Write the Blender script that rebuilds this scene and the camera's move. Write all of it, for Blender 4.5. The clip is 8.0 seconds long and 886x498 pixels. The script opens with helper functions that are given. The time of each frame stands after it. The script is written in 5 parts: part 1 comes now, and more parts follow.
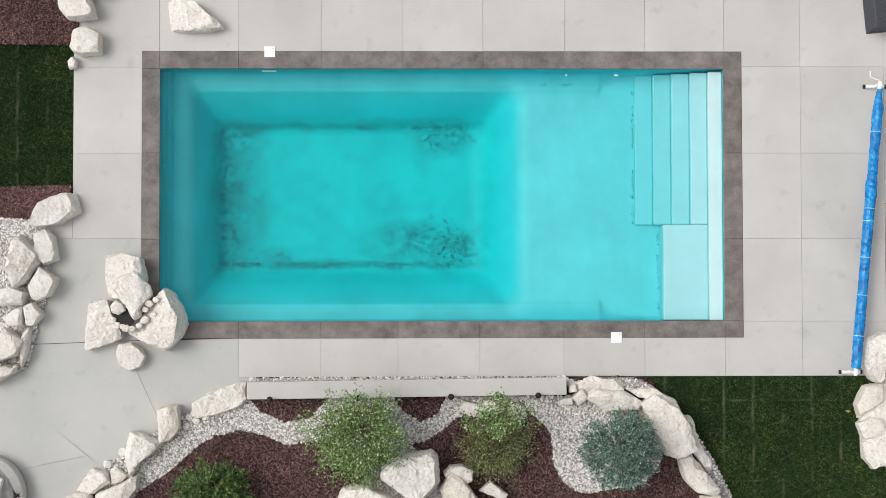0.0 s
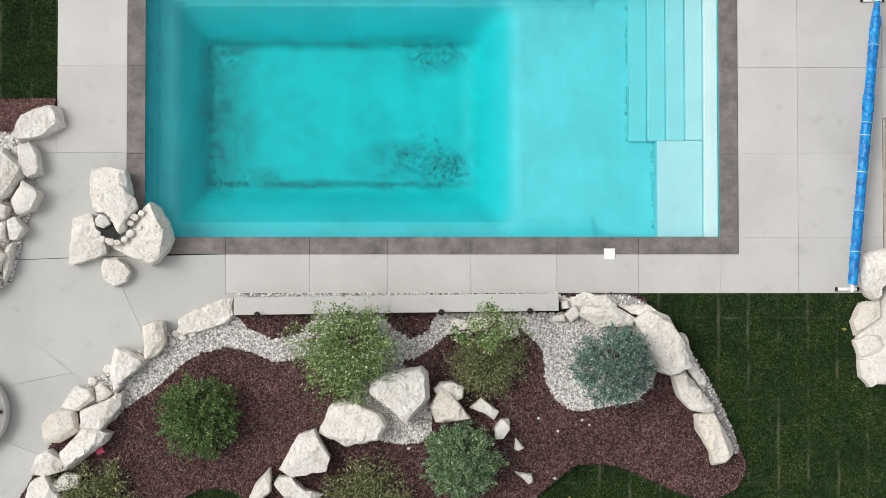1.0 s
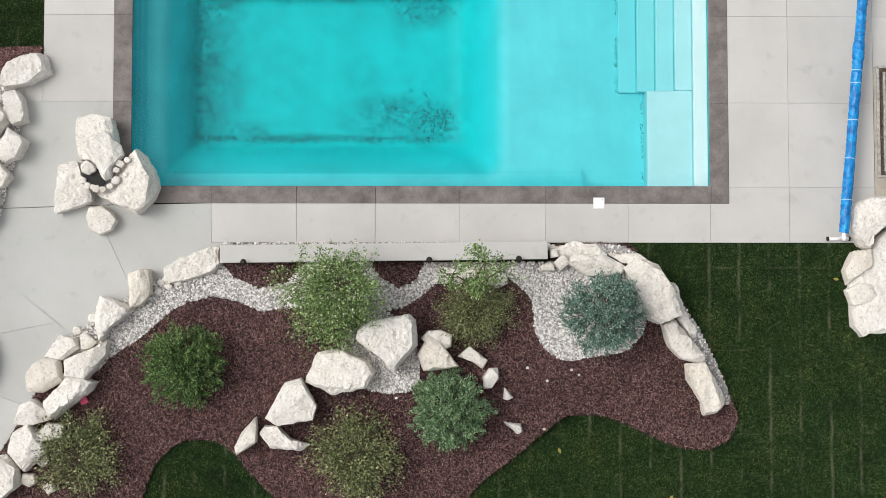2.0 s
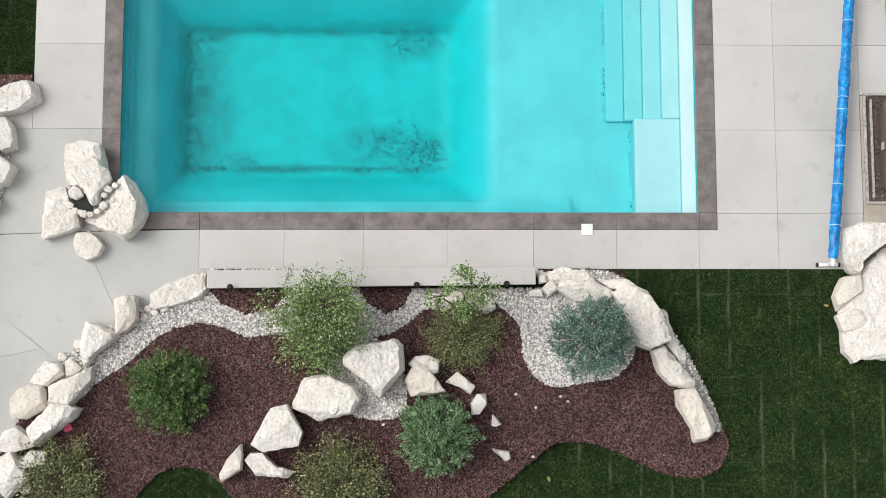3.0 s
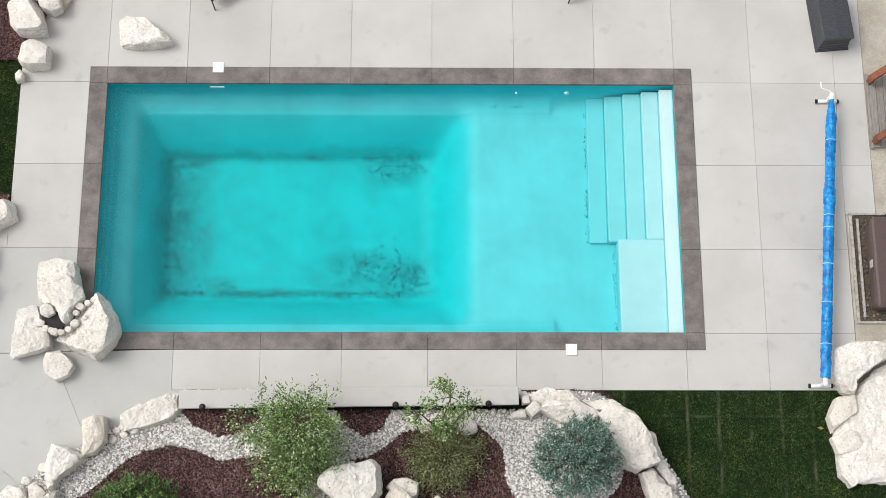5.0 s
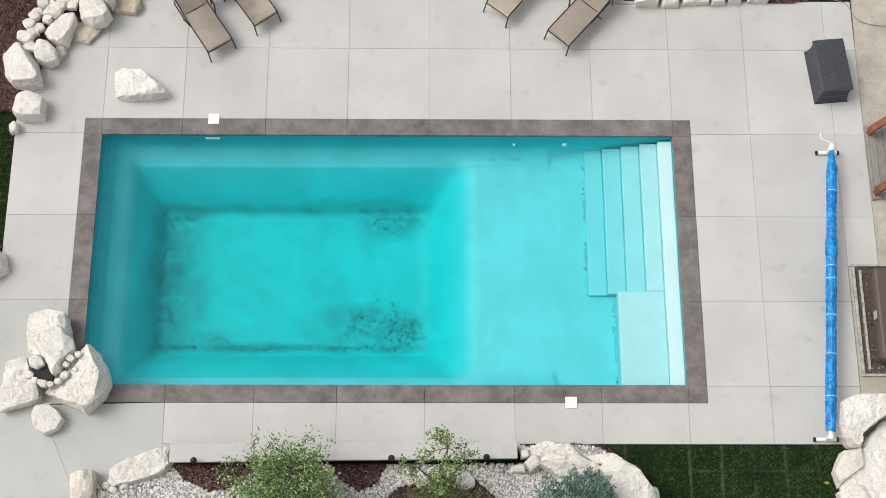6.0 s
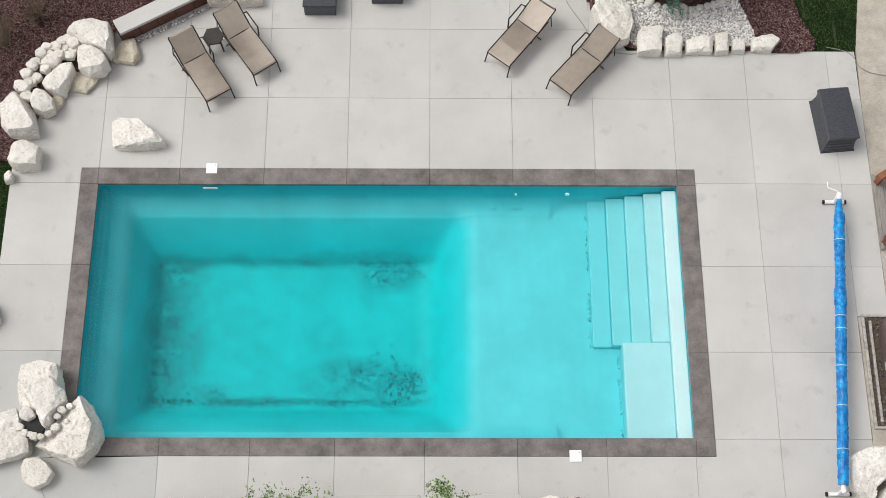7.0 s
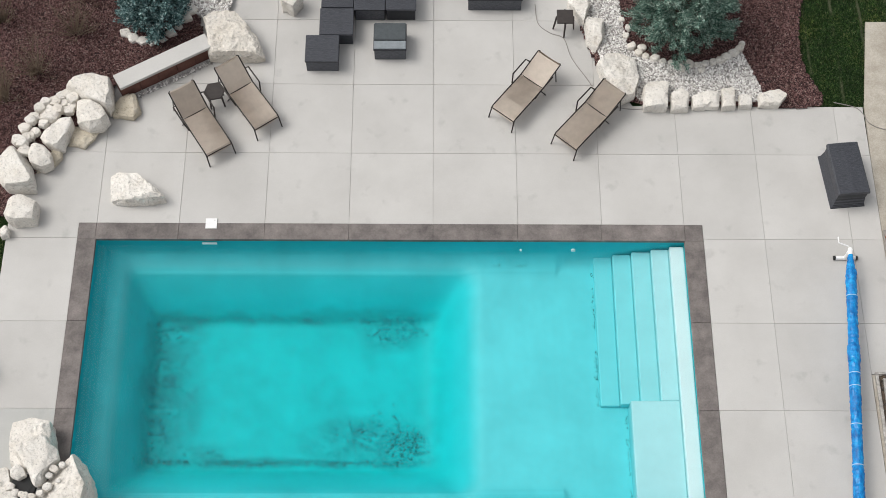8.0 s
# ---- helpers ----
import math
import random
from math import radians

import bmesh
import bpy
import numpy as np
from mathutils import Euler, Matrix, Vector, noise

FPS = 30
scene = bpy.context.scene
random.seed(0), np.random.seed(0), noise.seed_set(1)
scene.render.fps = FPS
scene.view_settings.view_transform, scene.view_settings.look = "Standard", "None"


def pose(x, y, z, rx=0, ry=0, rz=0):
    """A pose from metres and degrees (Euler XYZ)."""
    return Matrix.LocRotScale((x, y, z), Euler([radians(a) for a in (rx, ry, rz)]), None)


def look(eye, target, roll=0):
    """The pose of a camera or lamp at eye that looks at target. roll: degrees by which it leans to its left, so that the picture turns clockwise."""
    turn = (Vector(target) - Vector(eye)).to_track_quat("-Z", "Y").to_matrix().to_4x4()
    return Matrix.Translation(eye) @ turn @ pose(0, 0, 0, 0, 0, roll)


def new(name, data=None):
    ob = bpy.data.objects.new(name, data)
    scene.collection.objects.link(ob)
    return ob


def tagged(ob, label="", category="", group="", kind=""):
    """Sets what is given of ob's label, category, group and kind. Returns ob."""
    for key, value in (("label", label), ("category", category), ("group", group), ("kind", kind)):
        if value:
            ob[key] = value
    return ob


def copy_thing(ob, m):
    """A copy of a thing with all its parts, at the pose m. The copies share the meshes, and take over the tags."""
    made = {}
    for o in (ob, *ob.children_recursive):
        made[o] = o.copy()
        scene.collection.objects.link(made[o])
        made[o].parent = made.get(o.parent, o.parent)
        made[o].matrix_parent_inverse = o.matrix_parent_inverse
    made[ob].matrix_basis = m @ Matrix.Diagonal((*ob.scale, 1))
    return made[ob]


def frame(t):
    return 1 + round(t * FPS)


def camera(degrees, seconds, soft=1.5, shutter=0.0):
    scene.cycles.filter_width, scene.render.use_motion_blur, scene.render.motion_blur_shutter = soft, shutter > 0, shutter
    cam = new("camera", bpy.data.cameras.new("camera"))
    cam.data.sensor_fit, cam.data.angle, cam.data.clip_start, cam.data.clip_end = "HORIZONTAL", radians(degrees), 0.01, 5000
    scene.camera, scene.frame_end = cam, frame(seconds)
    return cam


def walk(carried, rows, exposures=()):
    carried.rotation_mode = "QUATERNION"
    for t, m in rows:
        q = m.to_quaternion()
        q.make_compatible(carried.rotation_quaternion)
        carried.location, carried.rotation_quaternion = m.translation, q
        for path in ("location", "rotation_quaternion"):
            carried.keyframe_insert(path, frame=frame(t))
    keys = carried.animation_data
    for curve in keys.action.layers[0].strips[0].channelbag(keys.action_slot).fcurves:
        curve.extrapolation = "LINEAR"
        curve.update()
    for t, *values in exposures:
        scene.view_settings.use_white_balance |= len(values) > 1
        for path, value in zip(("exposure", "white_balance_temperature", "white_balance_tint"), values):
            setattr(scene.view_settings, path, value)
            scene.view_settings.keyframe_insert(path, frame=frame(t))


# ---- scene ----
cam = camera(35.93, 8.0, soft=0.65)
# seconds, then x, y, z in metres and the turns about x, y, z in degrees
PATH = [
    (0, -0.546, -2.027, 28.775, 1.816, -0.899, -0.097),
    (0.5, -0.452, -2.817, 28.484, 1.442, -0.915, -0.046),
    (1, -0.402, -3.627, 28.281, 1.512, -1.020, -0.036),
    (1.5, -0.289, -4.622, 28.087, 2.036, -1.025, -0.030),
    (3, 0.173, -6.628, 27.811, 6.641, -0.860, -0.065),
    (3.5, 0.362, -7.223, 27.571, 9.083, -0.718, -0.063),
    (4, 0.467, -7.543, 27.353, 11.079, -0.749, -0.063),
    (4.5, 0.563, -7.895, 27.118, 13.226, -0.733, -0.069),
    (6, 0.680, -8.765, 26.295, 18.810, -0.773, -0.096),
    (6.5, 0.673, -8.974, 25.961, 20.463, -0.789, -0.115),
    (7, 0.742, -9.139, 25.602, 22.134, -0.620, -0.078),
    (7.5, 0.730, -9.338, 25.228, 23.971, -0.585, -0.055),
    (8, 0.712, -9.402, 24.883, 25.575, -0.564, -0.028),
]
walk(cam, [(t, pose(*place_and_turn)) for t, *place_and_turn in PATH], exposures=[(0, 0.01), (1.5, 0.05), (3.5, 0.15), (4.5, 0.16), (6.5, 0.06), (8, 0.0)])

# ---- world, sun, exposure ----
world = bpy.data.worlds.new("overcast_sky")
scene.world = world
world.use_nodes = True
wn = world.node_tree
wn.nodes.clear()
sky = wn.nodes.new("ShaderNodeTexSky")
sky.sky_type = "NISHITA"
sky.sun_disc = False
sky.sun_elevation, sky.sun_rotation = radians(55), radians(-78)
sky.air_density, sky.dust_density, sky.ozone_density = 1.0, 4.0, 1.0
pale = wn.nodes.new("ShaderNodeHueSaturation")
pale.inputs["Saturation"].default_value = 0.18
back = wn.nodes.new("ShaderNodeBackground")
back.inputs["Strength"].default_value = 0.166
wout = wn.nodes.new("ShaderNodeOutputWorld")
wn.links.new(sky.outputs[0], pale.inputs["Color"])
wn.links.new(pale.outputs[0], back.inputs[0])
wn.links.new(back.outputs[0], wout.inputs[0])

sun = new("sun", bpy.data.lights.new("sun", "SUN"))
sun.data.energy, sun.data.angle, sun.data.color = 1.05, radians(28), (1.0, 0.96, 0.9)
sun.matrix_world = look((-19, 4, 28), (0, 0, 0))
scene.view_settings.exposure = 0.0


# ---- materials ----
class Nodes:
    """A small wrapper to write node materials in few lines."""

    def __init__(self, name):
        self.mat = bpy.data.materials.new(name)
        self.mat.use_nodes = True
        self.tree = self.mat.node_tree
        self.bsdf = self.tree.nodes["Principled BSDF"]
        self.out = self.tree.nodes["Material Output"]
        self.pos = self.node("ShaderNodeNewGeometry").outputs["Position"]

    def node(self, kind):
        return self.tree.nodes.new(kind)

    def link(self, a, b):
        self.tree.links.new(a, b)

    def put(self, socket, value):
        if isinstance(value, bpy.types.NodeSocket):
            self.link(value, socket)
        else:
            socket.default_value = value

    def noise(self, scale, detail=4, rough=0.6, vec=None, stretch=None):
        n = self.node("ShaderNodeTexNoise")
        n.inputs["Scale"].default_value, n.inputs["Detail"].default_value, n.inputs["Roughness"].default_value = scale, detail, rough
        v = vec or self.pos
        if stretch:
            m = self.node("ShaderNodeMapping")
            m.inputs["Scale"].default_value = stretch
            self.link(v, m.inputs["Vector"])
            v = m.outputs[0]
        self.link(v, n.inputs["Vector"])
        return n.outputs["Fac"]

    def ramp(self, fac, *stops):
        r = self.node("ShaderNodeValToRGB")
        e = r.color_ramp.elements
        while len(e) < len(stops):
            e.new(0.5)
        for el, (p, c) in zip(e, stops):
            el.position = p
            el.color = (*c, 1) if isinstance(c, tuple) else (c, c, c, 1)
        self.put(r.inputs["Fac"], fac)
        return r.outputs["Color"]

    def mix(self, fac, a, b, blend="MIX"):
        m = self.node("ShaderNodeMix")
        m.data_type, m.blend_type = "RGBA", blend
        self.put(m.inputs[0], fac)
        self.put(m.inputs[6], (*a, 1) if isinstance(a, tuple) else a)
        self.put(m.inputs[7], (*b, 1) if isinstance(b, tuple) else b)
        return m.outputs[2]

    def math(self, op, a, b=0.0, c=0.0):
        m = self.node("ShaderNodeMath")
        m.operation = op
        for s, v in zip(m.inputs, (a, b, c)):
            self.put(s, v)
        return m.outputs[0]

    def axes(self):
        s = self.node("ShaderNodeSeparateXYZ")
        self.link(self.pos, s.inputs[0])
        return s.outputs

    def island(self):
        return self.node("ShaderNodeNewGeometry").outputs["Random Per Island"]

    def chance(self):
        return self.node("ShaderNodeObjectInfo").outputs["Random"]

    def bump(self, height, strength=0.3, distance=0.01):
        b = self.node("ShaderNodeBump")
        b.inputs["Strength"].default_value, b.inputs["Distance"].default_value = strength, distance
        self.link(height, b.inputs["Height"])
        self.link(b.outputs[0], self.bsdf.inputs["Normal"])

    def done(self, color, rough=0.8, metal=0.0, spec=0.3):
        self.put(self.bsdf.inputs["Base Color"], (*color, 1) if isinstance(color, tuple) else color)
        self.put(self.bsdf.inputs["Roughness"], rough)
        self.bsdf.inputs["Metallic"].default_value = metal
        self.bsdf.inputs["Specular IOR Level"].default_value = spec
        return self.mat


def make_concrete(name, low, middle, high):
    n = Nodes(name)
    big = n.ramp(n.noise(0.55, 5, 0.62), (0.3, low), (0.55, middle), (0.75, high))
    fine = n.ramp(n.noise(38, 3, 0.7), (0.3, 0.965), (0.7, 1.025))
    spots = n.mix(1.0, n.ramp(n.noise(2.6, 3, 0.5), (0.62, 1.0), (0.74, 0.88)), n.ramp(n.noise(6.5, 5, 0.7), (0.69, 1.0), (0.75, 0.8)), "MULTIPLY")
    c = n.mix(1.0, n.mix(1.0, big, fine, "MULTIPLY"), spots, "MULTIPLY")
    tone = n.ramp(n.chance(), (0.0, 0.95), (1.0, 1.03))
    n.bump(n.noise(60, 3, 0.7), 0.12, 0.003)
    return n.done(n.mix(1.0, c, tone, "MULTIPLY"), 0.82)


def make_plain_stone(name, low, high, scale, rough=0.85, bump=0.35):
    n = Nodes(name)
    c = n.ramp(n.noise(scale, 6, 0.65), (0.28, low), (0.72, high))
    c = n.mix(1.0, c, n.ramp(n.noise(scale * 14, 3, 0.7), (0.3, 0.86), (0.7, 1.1)), "MULTIPLY")
    c = n.mix(1.0, c, n.ramp(n.chance(), (0.0, 0.93), (1.0, 1.06)), "MULTIPLY")
    n.bump(n.noise(scale * 10, 5, 0.7), bump, 0.01)
    return n.done(c, rough)


def make_limestone(name, low, middle, high):
    n = Nodes(name)
    c = n.ramp(n.noise(2.6, 6, 0.7), (0.24, low), (0.42, middle), (0.7, high))
    pits = n.ramp(n.noise(22, 7, 0.85), (0.36, 0.48), (0.47, 1.0))
    cracks = n.ramp(n.noise(5, 6, 0.75, stretch=(1, 1, 4)), (0.34, 0.72), (0.41, 1.0))
    c = n.mix(1.0, n.mix(1.0, c, pits, "MULTIPLY"), cracks, "MULTIPLY")
    c = n.mix(1.0, c, n.ramp(n.chance(), (0.0, (0.97, 0.935, 0.885)), (0.15, (1.0, 0.99, 0.975)), (1.0, (1.03, 1.03, 1.03))), "MULTIPLY")
    strata = n.noise(7, 6, 0.75, stretch=(0.3, 0.3, 6))
    rough = n.math("ADD", n.math("ADD", n.math("MULTIPLY", n.noise(24, 7, 0.8), 0.7), n.math("MULTIPLY", n.noise(70, 4, 0.75), 0.45)), n.math("MULTIPLY", strata, 0.25))
    n.bump(rough, 0.6, 0.022)
    return n.done(c, 0.92, spec=0.15)


def make_island(name, stops, rough=0.85, spec=0.2, patch=None):
    """Colour chosen piece by piece, with a slow change over the ground."""
    n = Nodes(name)
    c = n.ramp(n.island(), *stops)
    if patch:
        c = n.mix(1.0, c, n.ramp(n.noise(patch[0], 4, 0.6), (0.3, patch[1]), (0.7, patch[2])), "MULTIPLY")
    return n.done(c, rough, spec=spec)


def make_leaf(name, stops):
    n = Nodes(name)
    c = n.ramp(n.island(), *stops)
    n.bsdf.inputs["Subsurface Weight"].default_value = 0.0
    return n.done(c, 0.6, spec=0.25)


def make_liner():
    """Vinyl pool shell under clear water: the water's blue-green tint by depth and shade on the slopes are painted into
    its colour; algae sit on the deep floor.
    """
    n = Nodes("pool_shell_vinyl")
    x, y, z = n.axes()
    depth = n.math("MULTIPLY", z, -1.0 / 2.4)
    # water absorption painted in by depth; upper walls darker than the shallow floor
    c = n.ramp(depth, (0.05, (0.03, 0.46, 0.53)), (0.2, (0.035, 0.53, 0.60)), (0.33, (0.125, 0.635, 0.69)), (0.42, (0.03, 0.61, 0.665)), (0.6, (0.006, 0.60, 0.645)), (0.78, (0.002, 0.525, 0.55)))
    # shade painted onto the deeper sloped walls by their tilt, broken by noise
    slope = n.node("ShaderNodeSeparateXYZ")
    n.link(n.node("ShaderNodeNewGeometry").outputs["Normal"], slope.inputs[0])
    slope_shade = n.math("MULTIPLY", n.ramp(slope.outputs[2], (0.72, 1.0), (0.985, 0.0)), n.ramp(n.noise(1.3, 5, 0.65), (0.3, 0.6), (0.7, 1.0)))
    slope_shade = n.math("MULTIPLY", slope_shade, n.ramp(depth, (0.25, 0.25), (0.42, 1.0)))
    c = n.mix(n.math("MULTIPLY", slope_shade, 0.1), c, (0.006, 0.35, 0.40))
    c = n.mix(1.0, c, n.ramp(n.noise(0.8, 5, 0.65), (0.3, 0.88), (0.66, 1.06)), "MULTIPLY")
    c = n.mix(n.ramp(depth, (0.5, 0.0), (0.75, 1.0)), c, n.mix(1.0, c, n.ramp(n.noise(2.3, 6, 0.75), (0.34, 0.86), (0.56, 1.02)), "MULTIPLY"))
    streak = n.ramp(n.noise(2.0, 4, 0.6, stretch=(3.0, 0.35, 0.35)), (0.3, 0.98), (0.7, 1.015))
    c = n.mix(1.0, c, streak, "MULTIPLY")
    # algae: a ragged ring along the foot of the slopes, with wider clumps here and there
    ex = n.math("SUBTRACT", -5.0, x)
    ey = n.math("SUBTRACT", n.math("ABSOLUTE", n.math("SUBTRACT", y, 0.14)), 1.55)
    wob = n.math("MULTIPLY", n.math("SUBTRACT", n.noise(2.2, 4, 0.6), 0.5), 0.3)
    edge = n.math("ABSOLUTE", n.math("ADD", n.math("MAXIMUM", ex, ey), wob))
    near = n.math("MAXIMUM", n.math("SUBTRACT", 1.0, n.math("DIVIDE", edge, n.math("ADD", n.math("MULTIPLY", n.ramp(n.noise(0.8, 4, 0.6), (0.35, 0.0), (0.7, 1.0)), 0.24), 0.045))), 0.0)
    near = n.math("MULTIPLY", near, n.ramp(n.math("MULTIPLY_ADD", x, 0.25, 0.5), (0.6, 1.0), (0.74, 0.0)))
    for cx_, cy_, rx_, ry_ in ((-0.55, -0.95, 1.5, 0.6), (-0.1, 1.45, 0.8, 0.5), (-4.6, 0.0, 0.75, 1.75), (-3.9, -1.3, 0.6, 0.35), (-4.5, 1.4, 0.7, 0.35)):
        dx = n.math("DIVIDE", n.math("SUBTRACT", x, cx_), rx_)
        dy = n.math("DIVIDE", n.math("SUBTRACT", y, cy_), ry_)
        far = n.math("ADD", n.math("MULTIPLY", dx, dx), n.math("MULTIPLY", dy, dy))
        blob = n.math("MAXIMUM", n.math("SUBTRACT", 1.0, far), 0.0)
        near = n.math("MAXIMUM", near, n.math("MULTIPLY", blob, n.ramp(n.noise(2.6, 5, 0.7), (0.38, 0.0), (0.5, 1.1))))
    deep = n.ramp(depth, (0.5, 0.0), (0.68, 1.0))
    near = n.math("MULTIPLY", near, deep)
    fleck = n.math("MULTIPLY", n.ramp(n.noise(19, 8, 0.9), (0.5, 0.0), (0.56, 1.0)), n.ramp(n.noise(3.1, 5, 0.7), (0.38, 0.3), (0.56, 1.0)))
    c = n.mix(n.math("MULTIPLY", near, n.ramp(n.noise(1.7, 5, 0.7), (0.36, 0.12), (0.6, 0.75))), c, (0.006, 0.30, 0.32))
    c = n.mix(n.math("MULTIPLY", n.math("POWER", near, 0.35), n.math("MULTIPLY", fleck, 0.6)), c, (0.003, 0.075, 0.08))
    return n.done(c, 0.5, spec=0.1)


def make_step_shell():
    """The white entry steps and bench; the shallow water's tint is painted into their colour by depth."""
    n = Nodes("white_step_shell")
    depth = n.math("MULTIPLY", n.axes()[2], -1.0)
    c = n.ramp(depth, (0.13, (0.72, 0.82, 0.83)), (0.22, (0.66, 0.80, 0.815)), (0.34, (0.40, 0.705, 0.74)), (0.5, (0.25, 0.66, 0.70)), (0.75, (0.14, 0.625, 0.68)))
    c = n.mix(1.0, c, n.ramp(n.noise(1.6, 4, 0.6), (0.3, 0.95), (0.7, 1.03)), "MULTIPLY")
    return n.done(c, 0.5, spec=0.1)


def make_water():
    n = Nodes("clear_pool_water")
    t = n.node("ShaderNodeBsdfTransparent")
    t.inputs[0].default_value = (0.93, 0.99, 0.99, 1)
    g = n.node("ShaderNodeBsdfGlossy")
    g.inputs["Roughness"].default_value = 0.03
    f = n.node("ShaderNodeFresnel")
    f.inputs["IOR"].default_value = 1.25
    b = n.node("ShaderNodeBump")
    b.inputs["Strength"].default_value, b.inputs["Distance"].default_value = 0.05, 0.02
    n.link(n.noise(1.7, 3, 0.5), b.inputs["Height"])
    n.link(b.outputs[0], g.inputs["Normal"])
    m = n.node("ShaderNodeMixShader")
    n.link(f.outputs[0], m.inputs[0])
    n.link(t.outputs[0], m.inputs[1])
    n.link(g.outputs[0], m.inputs[2])
    n.link(m.outputs[0], n.out.inputs["Surface"])
    return n.mat


def turf_seams(n, c):
    """Pale dry joints between laid strips of turf, broken by noise."""
    x, y, z = n.axes()
    wob = n.math("MULTIPLY", n.noise(1.4, 4, 0.65), 0.12)
    up = n.math("ABSOLUTE", n.math("SUBTRACT", n.math("FRACT", n.math("DIVIDE", n.math("ADD", x, wob), 0.62)), 0.5))
    over = n.math("ABSOLUTE", n.math("SUBTRACT", n.math("FRACT", n.math("DIVIDE", n.math("ADD", y, wob), 1.7)), 0.5))
    a = n.math("MULTIPLY", n.ramp(up, (0.0, 1.0), (0.075, 0.0)), n.ramp(n.noise(0.9, 5, 0.75), (0.46, 0.0), (0.62, 0.85)))
    b = n.math("MULTIPLY", n.ramp(over, (0.0, 1.0), (0.02, 0.0)), n.ramp(n.noise(1.9, 5, 0.75), (0.5, 0.0), (0.66, 0.6)))
    return n.mix(n.math("MAXIMUM", a, b), c, (0.19, 0.195, 0.12))


def make_lawn():
    n = Nodes("mown_lawn")
    c = n.ramp(n.noise(7, 6, 0.75), (0.3, (0.009, 0.022, 0.007)), (0.6, (0.022, 0.047, 0.015)), (0.8, (0.042, 0.068, 0.024)))
    n.bump(n.noise(60, 3, 0.8), 0.8, 0.03)
    return n.done(turf_seams(n, c), 0.9, spec=0.1)


def make_blades():
    n = Nodes("grass_blades")
    c = n.ramp(n.island(), (0.0, (0.010, 0.026, 0.008)), (0.45, (0.035, 0.078, 0.022)), (0.85, (0.085, 0.135, 0.045)), (1.0, (0.17, 0.18, 0.09)))
    c = n.mix(1.0, c, n.ramp(n.noise(1.3, 5, 0.7), (0.32, (0.45, 0.5, 0.5)), (0.5, (0.85, 0.9, 0.85)), (0.62, (1.25, 1.1, 0.95)), (0.74, (2.1, 1.6, 1.35))), "MULTIPLY")
    c = n.mix(1.0, c, n.ramp(n.noise(15, 5, 0.75), (0.38, 0.38), (0.62, 1.75)), "MULTIPLY")
    return n.done(turf_seams(n, c), 0.7, spec=0.2)


def make_wicker():
    n = Nodes("woven_charcoal_resin")
    here = n.node("ShaderNodeTexCoord").outputs["Object"]
    w = n.node("ShaderNodeTexWave")
    w.wave_type, w.bands_direction = "BANDS", "Y"
    w.inputs["Scale"].default_value, w.inputs["Distortion"].default_value = 24.0, 1.0
    n.link(here, w.inputs["Vector"])
    streak = n.noise(9, 5, 0.8, here, (1.2, 9, 9))
    c = n.mix(n.math("MULTIPLY", w.outputs["Fac"], n.ramp(streak, (0.35, 0.1), (0.65, 1.0))), (0.022, 0.024, 0.030), (0.125, 0.13, 0.148))
    n.bump(w.outputs["Fac"], 0.4, 0.004)
    return n.done(c, 0.5)


def make_blue():
    n = Nodes("rolled_blue_cover")
    c = n.ramp(n.noise(9, 5, 0.7, stretch=(1, 0.6, 1)), (0.32, (0.001, 0.085, 0.29)), (0.52, (0.002, 0.21, 0.55)), (0.72, (0.02, 0.43, 0.78)))
    n.bump(n.noise(13, 5, 0.75, stretch=(1, 0.45, 1)), 0.45, 0.03)
    return n.done(c, 0.16, spec=0.35)


def make_wood(name, low, high, stretch):
    n = Nodes(name)
    c = n.ramp(n.noise(9, 6, 0.7, stretch=stretch), (0.3, low), (0.7, high))
    c = n.mix(1.0, c, n.ramp(n.chance(), (0.0, 0.8), (1.0, 1.15)), "MULTIPLY")
    n.bump(n.noise(30, 4, 0.7, stretch=stretch), 0.4, 0.006)
    return n.done(c, 0.75)


def make_simple(name, color, rough=0.5, metal=0.0, spread=0.12, scale=12):
    n = Nodes(name)
    lo, hi = tuple(v * (1 - spread) for v in color), tuple(min(1, v * (1 + spread)) for v in color)
    c = n.ramp(n.noise(scale, 4, 0.65), (0.3, lo), (0.7, hi))
    n.bump(n.noise(scale * 6, 3, 0.6), 0.12, 0.004)
    return n.done(c, rough, metal)


CONCRETE = make_concrete("broom_concrete", (0.455, 0.442, 0.42), (0.513, 0.50, 0.477), (0.553, 0.54, 0.517))
# same concrete in a darker, cooler grey, for the southwest panels
GREYCONC = make_concrete("darker_grey_concrete", (0.418, 0.418, 0.40), (0.465, 0.466, 0.447), (0.50, 0.50, 0.48))
COPING = make_plain_stone("dark_coping_stone", (0.095, 0.085, 0.081), (0.25, 0.222, 0.208), 2.2)
BEIGE = make_plain_stone("rough_beige_concrete", (0.36, 0.32, 0.26), (0.55, 0.51, 0.44), 2.2, 0.9, 0.6)
SUBBASE = make_simple("grey_mortar", (0.47, 0.455, 0.43), 0.95)
ROCK = make_limestone("white_limestone", (0.55, 0.50, 0.43), (0.68, 0.645, 0.59), (0.755, 0.73, 0.685))
TANROCK = make_limestone("tan_limestone", (0.40, 0.34, 0.25), (0.51, 0.455, 0.36), (0.60, 0.555, 0.47))
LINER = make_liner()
STEPS = make_step_shell()
ALGAE = make_simple("dark_algae", (0.003, 0.12, 0.125), 0.8, 0, 0.5, 30)
WATER = make_water()
LAWN = make_lawn()
BLADES = make_blades()
